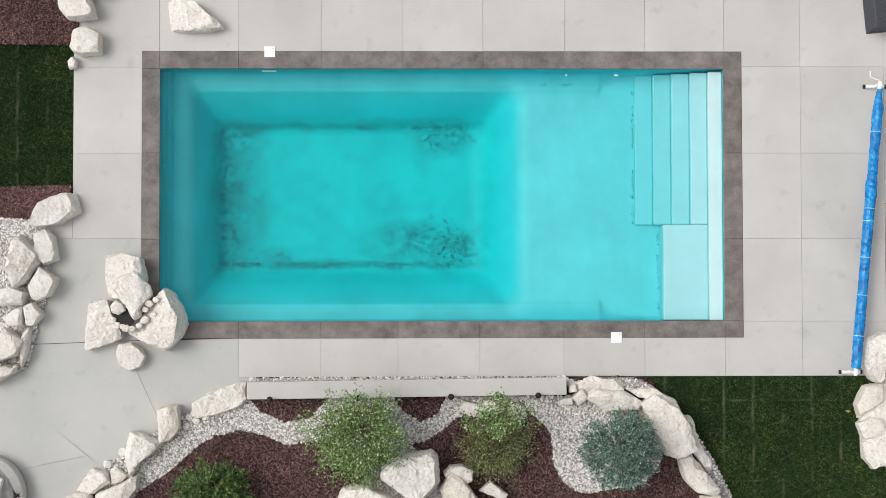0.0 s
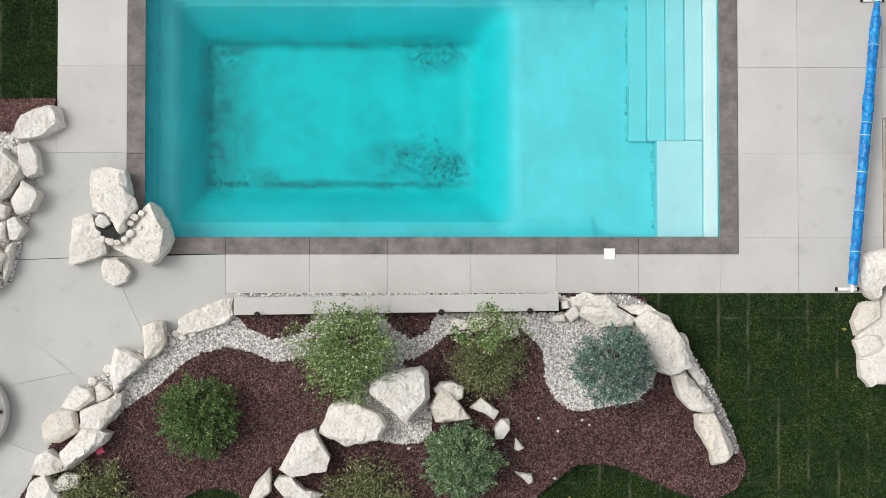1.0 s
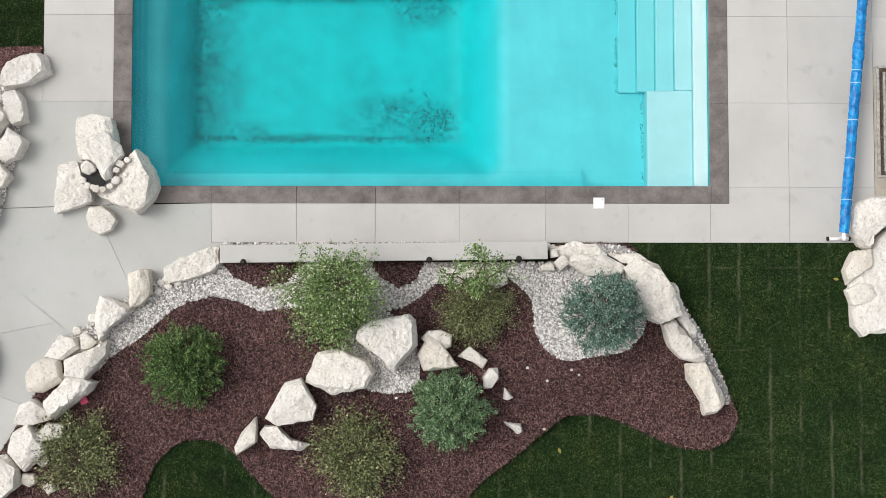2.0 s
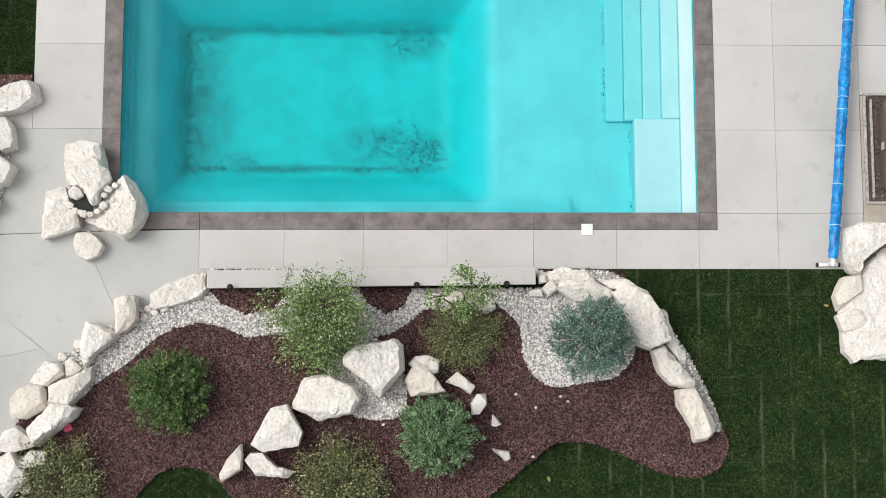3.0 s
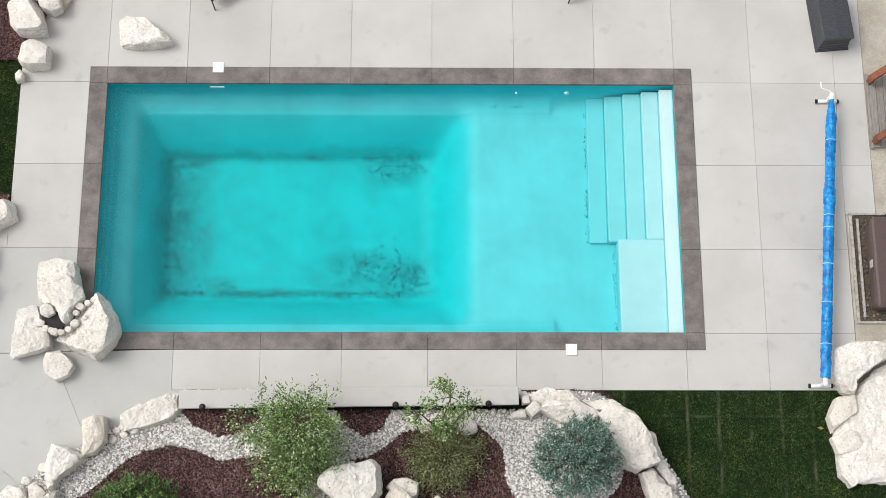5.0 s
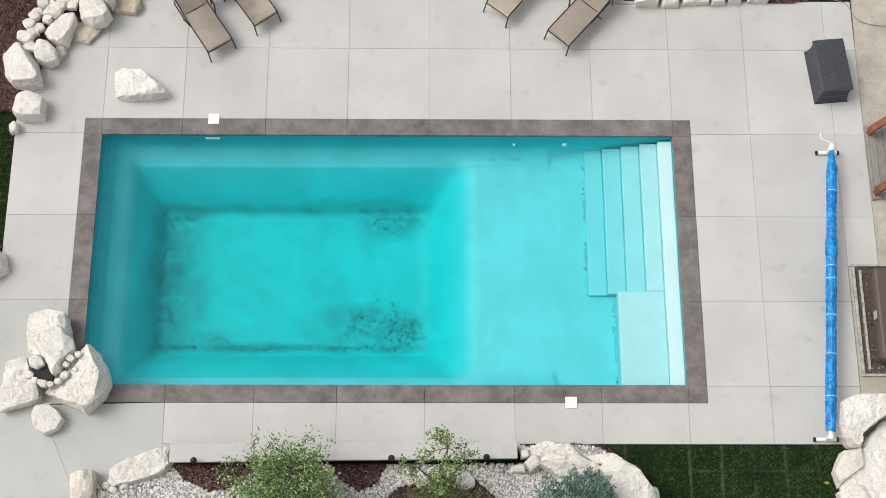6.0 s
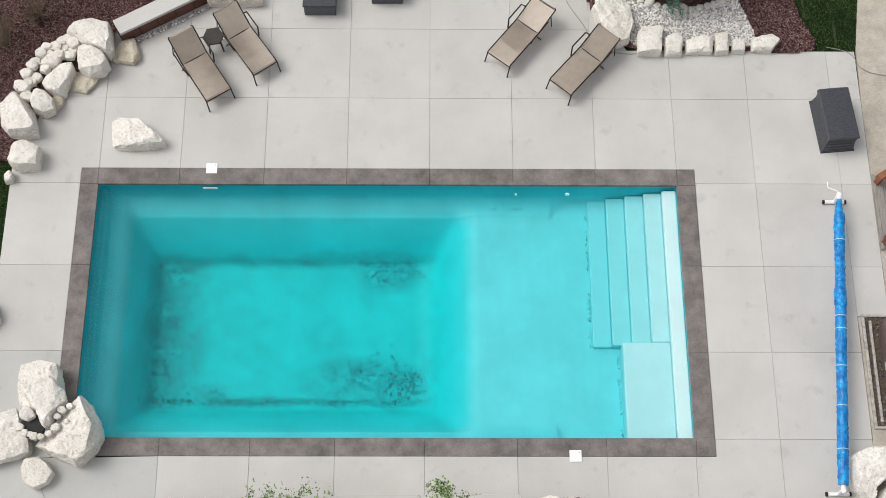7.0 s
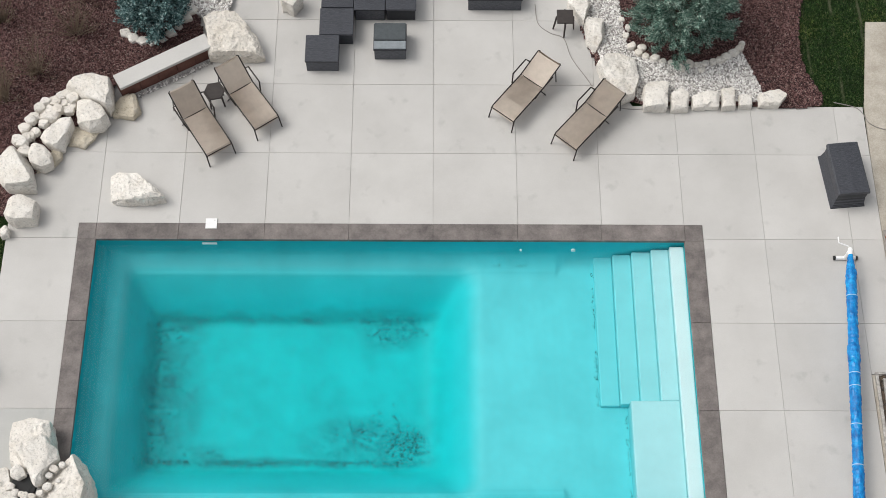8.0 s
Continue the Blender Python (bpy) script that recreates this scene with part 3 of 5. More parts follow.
def algae_flecks():
    """Dark specks of algae on the deep floor: along the foot of the slopes, and in ragged clumps."""
    rng = np.random.default_rng(17)
    xy = rng.uniform((-5.5, -1.8), (1.1, 2.0), (90000, 2))
    x, y = xy[:, 0], xy[:, 1]
    slow = np.array([noise.noise((p * 1.6, q * 1.6, 3.0)) for p, q in xy])
    quick = np.array([noise.noise((p * 10.5, q * 10.5, 8.0)) for p, q in xy])
    wob = 0.09 * slow + 0.05 * quick
    west = (np.exp(-((x + 4.98 + wob) / 0.09) ** 2) + 0.5 * np.exp(-np.abs(x + 4.75 + wob) / 0.16)) * ((y > -1.45) & (y < 1.75))
    south = np.exp(-((y + 1.40 + wob * 0.5) / 0.065) ** 2) * ((x > -5.0) & (x < 0.8))
    north = 0.9 * np.exp(-((y - 1.68 + wob * 0.5) / 0.045) ** 2) * ((x > -5.0) & (x < 0.5))
    chance = np.maximum(np.maximum(west, south), north) * np.clip(0.3 + 1.6 * slow + 1.6 * quick, 0.05, 1)
    for cx, cy, rx, ry, k in ((-0.5, -0.75, 0.9, 0.35, 0.5), (0.2, -1.1, 0.6, 0.5, 0.9), (-0.2, -0.55, 0.4, 0.5, 0.7), (-0.05, 1.45, 0.75, 0.4, 0.6), (-4.6, 1.45, 0.7, 0.25, 0.7), (-3.9, -1.25, 0.5, 0.25, 0.8), (-5.0, -1.5, 0.4, 0.25, 0.3)):
        blob = np.clip(1 - ((x - cx) / rx) ** 2 - ((y - cy) / ry) ** 2, 0, 1)
        chance = np.maximum(chance, k * blob * np.clip(1.2 * slow + 2.2 * quick + 0.1, 0, 1))
    xy = xy[rng.random(len(xy)) < chance * 1.3]
    foot = np.concatenate([np.column_stack([rng.normal(4.05, 0.02, 260), rng.uniform(-0.55, 2.45, 260)]), np.column_stack([rng.normal(4.59, 0.02, 130), rng.uniform(-2.5, -0.6, 130)]), np.column_stack([rng.normal(4.52, 0.035, 160), rng.normal(-0.72, 0.06, 160)]), np.column_stack([rng.uniform(1.5, 4.05, 150), rng.normal(2.47, 0.02, 150)])])
    xy = np.concatenate([xy, foot[[noise.noise((p * 3.0, q * 3.0, 5.0)) > -0.05 for p, q in foot]]])
    n = len(xy)
    at = np.column_stack([xy, 0.004 - pool_depth(xy[:, 0], xy[:, 1])])
    r = 0.005 + 0.011 * rng.random(n) ** 2.0
    size = np.column_stack([r * rng.uniform(0.7, 1.6, n), r, r * 0.2])
    o = new("algae_flecks", many("algae_flecks", OCTA, OCTA_FACES, at, turned(rng, n, 0.2), size, ALGAE))
    o.parent = pool
    tagged(o, "dark specks of algae on the pool floor", kind="stuff")


algae_flecks()


def step(x0, y0, x1, y1, top, floor=-0.9):
    part("step", box(x0, y0, floor, x1, y1, top, 0.025), STEPS, pool)


step(5.58, -2.63, 5.872, 2.68, -0.20)
step(5.22, -0.585, 5.58, 2.680, -0.335)
step(4.84, -0.582, 5.22, 2.675, -0.46)
step(4.46, -0.579, 4.84, 2.670, -0.58)
step(4.08, -0.576, 4.46, 2.665, -0.70)
step(4.62, -2.625, 5.58, -0.588, -0.33)

bm = box(X0 + 0.004, Y0 + 0.004, -0.135, X1 - 0.004, Y1 - 0.004, -0.13)
bmesh.ops.delete(bm, geom=[f for f in bm.faces if f.normal.z < 0.5], context="FACES")
water = tagged(part("water", bm, WATER), "still clear turquoise pool water", "water", kind="structure")
water.visible_shadow = False


def coping_piece(x0, y0, x1, y1):
    part("coping_stone", box(x0 + 0.002, y0 + 0.002, -0.075, x1 - 0.002, y1 - 0.002, 0.012, 0.006), COPING, pool)


cx = [-6.43, -6.07, -4.40, -2.66, -0.95, 0.76, 2.48, 4.18, 5.88, 6.245]
for a, b in zip(cx, cx[1:]):
    coping_piece(a, 2.70, b, 3.07)
cx = [-6.43, -6.07, -4.39, -2.66, -1.04, 0.68, 2.45, 4.16, 5.88, 6.25]
for a, b in zip(cx, cx[1:]):
    coping_piece(a, -2.99, b, -2.63)
cy = [-2.63, -0.905, 0.915, 2.70]
for a, b in zip(cy, cy[1:]):
    coping_piece(-6.43, a, -6.05, b)
    coping_piece(5.86, a, 6.247, b)


def skimmer_lid(x, y):
    lid = tagged(part("skimmer_lid", box(-0.115, -0.115, 0, 0.115, 0.115, 0.012, 0.004), WHITE), "square white skimmer cover set in the dark coping", "skimmer cover", "skimmer covers")
    part("finger_hole", tube([(0.07, 0.07, 0.0125), (0.07, 0.07, 0.0135)], 0.012), SUBBASE, lid)
    lid.matrix_basis = pose(x, y, 0.0125)


skimmer_lid(-3.745, 3.055)
skimmer_lid(3.555, -2.985)
part("skimmer_mouth", box(-3.92, 2.660, -0.16, -3.62, 2.675, -0.085, 0.006), WHITE, pool, "white plastic skimmer mouth")
for fx, fr in ((2.55, 0.022), (3.62, 0.045)):
    part("return_fitting", tube([(fx, 2.62, -0.24), (fx, 2.585, -0.24)], fr, 12), WHITE, pool, "white round return fitting")


# ---- planting beds ----
def south_height(x, y):
    return 0.02 + 0.34 * np.exp(-((x + 0.4) / 3.4) ** 2 - ((y + 6.5) / 1.25) ** 2) + 0.10 * np.exp(-((x - 3.5) / 1.6) ** 2 - ((y + 5.6) / 1.0) ** 2) + 0.08 * np.exp(-((x + 4.8) / 1.5) ** 2 - ((y + 6.4) / 1.2) ** 2) + 0.012 * np.sin(3.1 * x) * np.cos(2.7 * y)


def flat_height(x, y):
    return 0.025 + 0.012 * np.sin(2.3 * x) * np.cos(1.9 * y)


def rising_height(x, y):
    return 0.03 + 0.10 * np.clip((y - 0.62 * x - 8.6) / 3, 0, 1)


SOUTH = smooth_outline([(-4.2, -4.22), (-5.0, -4.4), (-6.0, -4.9), (-6.9, -5.65), (-7.6, -6.3), (-8.1, -7.2), (-8.6, -8.1), (-9.1, -9.2), (-8.6, -10.2), (-6.2, -10.2), (-5.75, -9.0), (-5.48, -8.29), (-4.97, -7.86), (-4.45, -7.80), (-4.0, -7.99), (-3.45, -8.62), (-2.9, -9.1), (-2.2, -9.6), (0.3, -9.4), (1.07, -8.72), (1.82, -8.14), (2.50, -7.58), (2.87, -7.33), (3.39, -7.31), (3.92, -7.43), (4.72, -7.81), (5.25, -8.0), (5.85, -8.0), (6.22, -7.77), (6.36, -7.38), (6.24, -7.0), (5.72, -5.82), (5.27, -5.1), (4.83, -4.5), (4.38, -4.08), (4.1, -3.83), (2.6, -3.84), (2.45, -4.22), (0.0, -4.21)], 4)
GRAVEL_S = [(-7.3, -6.7), (-7.3, -5.75), (-6.12, -4.95), (-5.35, -4.5), (-4.3, -4.1), (-4.15, -4.25), (-3.95, -4.5), (-3.4, -4.74), (-2.88, -4.64), (-2.46, -4.22), (-1.15, -4.22), (-0.96, -4.5), (-0.56, -4.74), (-0.2, -4.57), (-0.05, -4.22), (1.5, -4.22), (1.5, -4.52), (0.53, -4.57), (0.19, -4.64), (-0.15, -4.94), (-0.49, -5.15), (-0.96, -5.21), (-1.51, -5.15), (-2.19, -5.08), (-2.93, -5.14), (-3.37, -5.21), (-3.81, -5.01), (-4.32, -4.9), (-4.84, -5.0), (-5.22, -5.22), (-5.8, -5.74), (-6.44, -6.15), (-6.63, -6.38)]
GRAVEL_ROCK = smooth_outline([(-1.78, -5.95), (-1.55, -5.45), (-1.25, -5.1), (-0.8, -5.2), (-0.3, -5.7), (-0.13, -6.4), (-0.28, -6.78), (-0.76, -6.86), (-1.23, -6.75), (-1.55, -6.35)], 3)
GRAVEL_E = smooth_outline([(1.5, -4.24), (2.4, -4.2), (3.2, -4.2), (4.1, -4.5), (4.5, -5.4), (4.1, -5.98), (3.61, -6.09), (3.24, -6.16), (2.79, -6.2), (2.38, -5.94), (2.2, -5.53), (2.15, -5.0), (1.9, -4.7)], 3)
GRAVEL_RIM = smooth_outline([(2.9, -3.95), (3.0, -3.84), (4.0, -3.85), (4.4, -4.1), (4.95, -4.62), (5.57, -5.55), (5.94, -6.28), (6.22, -7.0), (6.06, -7.08), (5.75, -6.6), (5.45, -5.95), (5.1, -5.2), (4.5, -4.45), (3.9, -4.08)], 3)
NORTHWEST = [(-13, 3.22), (-7.9, 3.2), (-7.75, 3.7), (-7.2, 4.6), (-6.6, 5.45), (-6.0, 6.3), (-4.15, 7.38), (-4.35, 8.0), (-4.6, 8.6), (-4.6, 12), (-13, 12)]
GRAVEL_NW = smooth_outline([(-4.72, 9.0), (-3.75, 9.0), (-3.7, 8.3), (-4.0, 8.1), (-4.4, 8.1)], 3)
WEST = [(-13, 0.16), (-7.88, 0.24), (-7.95, -0.1), (-8.6, -0.5), (-9.4, -0.5), (-13, -0.9)]
GRAVEL_W = [(-9.4, -0.45), (-8.5, -0.5), (-8.3, -1.0), (-8.35, -2.0), (-8.6, -2.9), (-8.8, -3.6), (-9.9, -4.1), (-11, -4.1), (-11, -0.5)]
NORTHEAST = smooth_outline([(3.8, 10.0), (3.85, 8.5), (4.15, 7.3), (4.5, 6.4), (5.1, 5.95), (7.0, 5.91), (9.0, 5.91), (8.78, 6.8), (8.74, 7.68), (8.9, 8.6), (9.2, 10.0)], 3)
GRAVEL_NE = [(3.9, 9.6), (4.0, 8.3), (4.3, 7.3), (4.6, 6.5), (5.2, 6.0), (7.85, 6.0), (7.74, 6.46), (7.45, 7.25), (6.8, 7.0), (6.0, 6.92), (5.35, 7.12), (4.98, 7.4), (4.87, 8.2), (4.8, 9.6)]
GRAVEL_BENCH = [(-4.15, -3.92), (-4.15, -3.803), (2.45, -3.803), (2.45, -3.84)]
GRAVEL_WALL = [(-5.68, 5.93), (-3.87, 6.98), (-3.93, 7.06), (-5.74, 6.01)]

beds = [("bed_south", SOUTH, south_height), ("bed_northwest", NORTHWEST, rising_height), ("bed_west", WEST, flat_height), ("bed_northeast", NORTHEAST, flat_height)]
gravels = [(GRAVEL_S, south_height), (GRAVEL_ROCK, south_height), (GRAVEL_E, south_height), (GRAVEL_RIM, south_height), (GRAVEL_NW, rising_height), (GRAVEL_W, flat_height), (GRAVEL_NE, flat_height), (GRAVEL_BENCH, lambda x, y: -0.01 + 0 * x), (GRAVEL_WALL, lambda x, y: 0.002 + 0 * x)]
rng = np.random.default_rng(7)
covered = [g for g, _ in gravels]
for name, poly, height in beds:
    tagged(patch(name, poly, height, SOIL), "planting bed covered with dark red-brown bark mulch", "planting bed", kind="structure")
    n = int(min(area_of(poly), 62) * (1300 if name == "bed_northwest" else 2300))
    region = poly if name not in ("bed_northwest", "bed_west") else [(max(a, -10.2), min(b, 10.2)) for a, b in poly]
    xy = scatter(rng, region, n)
    for g in covered:
        xy = xy[~inside(g, xy[:, 0], xy[:, 1])]
    n = len(xy)
    at = np.column_stack([xy, height(xy[:, 0], xy[:, 1]) + rng.uniform(0.0, 0.02, n)])
    size = np.column_stack([rng.uniform(0.014, 0.044, n), rng.uniform(0.007, 0.015, n), rng.uniform(0.006, 0.016, n)])
    chips = new("bark_mulch", many("bark_mulch", CHIP, CHIP_FACES, at, turned(rng, n, 0.45), size, CHIPS))
    tagged(chips, "shredded dark red-brown bark mulch over the bed", "mulch", kind="stuff")
for poly, height in gravels:
    low = min(p[0] for p in poly) < -10
    region = [(max(a, -10.2), b) for a, b in poly] if low else poly
    tagged(patch("gravel_bed", region, lambda x, y: height(x, y) + 0.006, GRIT, 0.05), "bed of grey and white gravel", "gravel bed", kind="structure")
    n = int(area_of(region) * 1700)
    xy = scatter(rng, region, n)
    n = len(xy)
    at = np.column_stack([xy, height(xy[:, 0], xy[:, 1]) + rng.uniform(0.008, 0.035, n)])
    r = rng.uniform(0.013, 0.033, n)
    size = np.column_stack([r * rng.uniform(0.9, 1.5, n), r, r * rng.uniform(0.5, 0.8, n)])
    tagged(new("gravel", many("gravel", OCTA, OCTA_FACES, at, turned(rng, n, 0.6), size, PEBBLES)), "loose grey and white landscape gravel", "gravel", kind="stuff")

# ---- grass ----
LAWNS = [
    [(4.1, -3.82), (9.6, -3.82), (9.9, -10.2), (0.0, -10.2), (1.1, -8.7), (2.87, -7.3), (3.92, -7.41), (5.85, -7.98), (6.34, -7.38), (5.27, -5.07)],
    [(-6.3, -10.2), (-5.7, -8.7), (-4.97, -7.84), (-4.45, -7.78), (-3.49, -8.61), (-2.2, -10.2)],
    [(-10.2, 0.2), (-7.89, 0.26), (-7.89, 3.2), (-10.2, 3.2)],
    [(8.75, 7.68), (9.02, 5.92), (10.06, 5.92), (10.25, 8.12), (10.8, 8.12), (10.8, 10), (9.2, 10)],
]
for poly in LAWNS:
    n = int(area_of(poly) * 3600)
    xy = scatter(rng, poly, n)
    keep = np.ones(len(xy), bool)
    for _, b, _ in beds:
        keep &= ~inside(b, xy[:, 0], xy[:, 1])
    xy = xy[keep]
    n = len(xy)
    h = rng.uniform(0.025, 0.055, n)
    at = np.column_stack([xy, np.full(n, -0.062)])
    size = np.column_stack([rng.uniform(0.004, 0.008, n), rng.uniform(0.01, 0.035, n), h])
    blade = [(-1, 0, 0), (1, 0, 0), (0.5, 0.6, 0.7), (0, 1.6, 1.0)]
    tagged(new("grass", many("grass", blade, [(0, 1, 2), (0, 2, 3)], at, turned(rng, n, 0.25), size, BLADES)), "short dark green turf grass", "grass", kind="stuff")


# ---- rocks ----
rock_rng = random.Random(11)


def rock_mesh(corners, height, seed, top=0.72, rough=1.0):
    """A quarried block: a footprint of corners, sloped and chipped sides and an uneven, tilted top."""
    r = random.Random(seed)
    corners = ccw([tuple(c) for c in corners])
    bm = bmesh.new()
    rings = []
    tilt = (r.uniform(-0.10, 0.10), r.uniform(-0.10, 0.10))
    for k, (level, shrink) in enumerate(((-0.08, 0.98), (0.45, 1.0), (0.84, 0.97), (1.0, top))):
        ring = []
        for x, y in corners:
            s = shrink * r.uniform(0.95, 1.04)
            z = level * height + (x * tilt[0] + y * tilt[1]) * (k > 1) + r.uniform(-0.05, 0.05) * height * (k > 0)
            ring.append(bm.verts.new((x * s, y * s, z)))
        rings.append(ring)
    n = len(corners)
    for a, b in zip(rings, rings[1:]):
        for k in range(n):
            bm.faces.new((a[k], a[(k + 1) % n], b[(k + 1) % n], b[k]))
    bm.faces.new(rings[0][::-1])
    mid = bm.verts.new((r.uniform(-0.05, 0.05), r.uniform(-0.05, 0.05), height * r.uniform(0.98, 1.05)))
    for k in range(n):
        bm.faces.new((rings[-1][k], rings[-1][(k + 1) % n], mid))
    bmesh.ops.triangulate(bm, faces=bm.faces[:])
    size = max(max(abs(c[0]), abs(c[1])) for c in corners)
    fine = 0.085 if size > 1.5 else 0.055 if size > 0.2 else 0.045
    for _ in range(7):
        long = [e for e in bm.edges if e.calc_length() > fine]
        if not long:
            break
        bmesh.ops.subdivide_edges(bm, edges=long, cuts=1)
        bmesh.ops.triangulate(bm, faces=bm.faces[:])
        bmesh.ops.beautify_fill(bm, faces=bm.faces[:], edges=bm.edges[:])
    bmesh.ops.smooth_vert(bm, verts=bm.verts[:], factor=0.3, use_axis_x=True, use_axis_y=True, use_axis_z=True)
    # flat broken faces: everything beyond a few slanting planes is split off
    for k in range(11):
        turn, rise = r.uniform(0, 6.283), r.uniform(0.25, 1.5)
        way = Vector((math.cos(turn) * math.cos(rise), math.sin(turn) * math.cos(rise), math.sin(rise)))
        reach = max(v.co.dot(way) for v in bm.verts) - r.uniform(0.015, 0.10) * min(1.0, size * 1.3)
        for v in bm.verts:
            over = v.co.dot(way) - reach
            if over > 0:
                v.co -= way * over
    off = Vector((r.uniform(-50, 50), r.uniform(-50, 50), 0))
    bm.normal_update()
    for v in bm.verts:
        p = v.co + off
        amount = 0.03 * noise.noise(p * 5) - 0.034 * abs(noise.noise(p * 9)) + 0.008 * noise.noise(p * 19) + 0.006 * noise.noise(p * 40)
        v.co += v.normal * amount * rough * min(1, size * 1.4)
    return bm


def rock(x, y, z, h, *corners, name="boulder", label="pale cream limestone boulder with a rough chipped face", group="limestone boulders", top=0.9, rough=1.0, material=None):
    seed = rock_rng.randrange(10 ** 6)
    ob = part(name, rock_mesh(corners, h, seed, top, rough), material or ROCK)
    for p in ob.data.polygons:
        p.use_smooth = False
    ob.location = (x, y, z)
    return tagged(ob, label, "rock", group)


def small_stone(x, y, z, r, label="small rounded white edging stone on the gravel", group="edging stones"):
    q = rock_rng
    k = q.choice((5, 6))
    a0 = q.uniform(0, 6)
    corners = [(r * q.uniform(0.75, 1.15) * math.cos(a0 + 6.283 * i / k) * 1.15, r * q.uniform(0.75, 1.15) * math.sin(a0 + 6.283 * i / k)) for i in range(k)]
    return rock(x, y, z, r * 1.1, *corners, name="edging_stone", label=label, group=group)


rock(-4.67, -4.25, 0.00, 0.31, (-0.67, -0.42), (-0.64, -0.07), (-0.31, 0.14), (0.33, 0.37), (0.55, 0.37), (0.55, 0.08), (0.34, -0.18), (-0.15, -0.32), label="pale limestone rock along the curved bed edge", group="bed edge rocks")
rock(-5.78, -4.70, 0.00, 0.46, (-0.26, 0.29), (0.01, 0.36), (0.19, 0.34), (0.24, -0.14), (0.02, -0.39), (-0.21, -0.46), label="pale limestone rock along the curved bed edge", group="bed edge rocks")
rock(-6.40, -5.31, 0.00, 0.46, (-0.18, 0.43), (0.10, 0.35), (0.50, 0.14), (0.03, -0.24), (-0.18, -0.58), (-0.29, -0.10), label="pale limestone rock along the curved bed edge", group="bed edge rocks")
rock(-7.31, -5.94, 0.00, 0.36, (-0.42, -0.19), (-0.11, 0.26), (0.24, 0.20), (0.32, -0.01), (-0.03, -0.26), label="pale limestone rock along the curved bed edge", group="bed edge rocks")
rock(-6.87, -5.82, 0.00, 0.26, (-0.14, 0.15), (-0.01, 0.20), (0.21, -0.01), (0.07, -0.15), (-0.12, -0.19), label="pale limestone rock along the curved bed edge", group="bed edge rocks")
rock(-6.83, -6.18, 0.06, 0.46, (-0.44, 0.01), (-0.00, 0.19), (0.43, 0.41), (0.42, 0.12), (0.00, -0.40), (-0.42, -0.34), label="pale limestone rock along the curved bed edge", group="bed edge rocks")
rock(-7.74, -6.48, 0.00, 0.36, (-0.35, -0.02), (-0.17, 0.22), (0.08, 0.36), (0.33, 0.30), (0.41, -0.13), (0.01, -0.37), (-0.31, -0.34), label="pale limestone rock along the curved bed edge", group="bed edge rocks")
rock(-7.14, -6.86, 0.06, 0.49, (-0.56, -0.15), (0.00, 0.41), (0.51, 0.23), (0.43, 0.06), (-0.37, -0.55), label="pale limestone rock along the curved bed edge", group="bed edge rocks")
rock(-7.91, -7.27, 0.00, 0.36, (-0.39, -0.21), (-0.25, 0.18), (-0.00, 0.32), (0.29, 0.07), (0.39, -0.11), (-0.03, -0.24), label="pale limestone rock along the curved bed edge", group="bed edge rocks")
rock(-8.02, -7.87, 0.00, 0.46, (-0.39, -0.17), (-0.29, 0.25), (0.03, 0.43), (0.24, 0.19), (0.43, -0.13), (-0.03, -0.56), label="pale limestone rock along the curved bed edge", group="bed edge rocks")
rock(-8.58, -8.56, 0.00, 0.46, (-0.47, 0.37), (0.12, 0.48), (0.41, 0.20), (0.45, -0.12), (-0.04, -0.54), (-0.46, -0.40), label="pale limestone rock along the curved bed edge", group="bed edge rocks")
rock(-7.56, -7.64, 0.06, 0.31, (-0.31, -0.04), (-0.06, 0.20), (0.30, 0.17), (0.26, -0.09), (-0.20, -0.22), label="pale limestone rock along the curved bed edge", group="bed edge rocks")
rock(-0.79, -5.73, 0.30, 0.90, (-0.61, 0.13), (-0.40, 0.30), (0.44, 0.46), (0.61, 0.37), (0.61, -0.15), (0.13, -0.69), (-0.19, -0.36), (-0.59, -0.07), label="white limestone rock set in the bark mulch", group="mulch bed rocks")
rock(-1.66, -6.40, 0.30, 0.60, (-0.78, -0.22), (-0.53, 0.38), (-0.12, 0.46), (0.51, 0.20), (0.65, -0.01), (0.47, -0.33), (-0.22, -0.49), label="white limestone rock set in the bark mulch", group="mulch bed rocks")
rock(-2.66, -7.07, 0.24, 0.60, (-0.59, -0.29), (-0.16, 0.44), (0.16, 0.55), (0.49, -0.01), (0.40, -0.29), (-0.29, -0.41), label="white limestone rock set in the bark mulch", group="mulch bed rocks")
rock(-3.59, -7.72, 0.18, 0.42, (-0.24, -0.19), (-0.12, 0.09), (0.17, 0.41), (0.21, 0.17), (0.19, -0.12), (-0.21, -0.37), label="white limestone rock set in the bark mulch", group="mulch bed rocks")
rock(-2.90, -7.75, 0.18, 0.36, (-0.46, 0.12), (-0.36, 0.25), (-0.08, 0.25), (0.20, -0.02), (0.58, -0.13), (0.38, -0.27), (-0.25, -0.20), label="white limestone rock set in the bark mulch", group="mulch bed rocks")
rock(0.24, -5.76, 0.30, 0.42, (-0.37, 0.01), (-0.22, 0.16), (0.05, 0.19), (0.28, 0.08), (0.26, -0.17), (-0.01, -0.27), label="white limestone rock set in the bark mulch", group="mulch bed rocks")
rock(0.20, -6.11, 0.30, 0.60, (-0.38, 0.04), (-0.15, 0.44), (0.09, 0.28), (0.46, -0.21), (0.23, -0.25), (-0.25, -0.29), label="white limestone rock set in the bark mulch", group="mulch bed rocks")
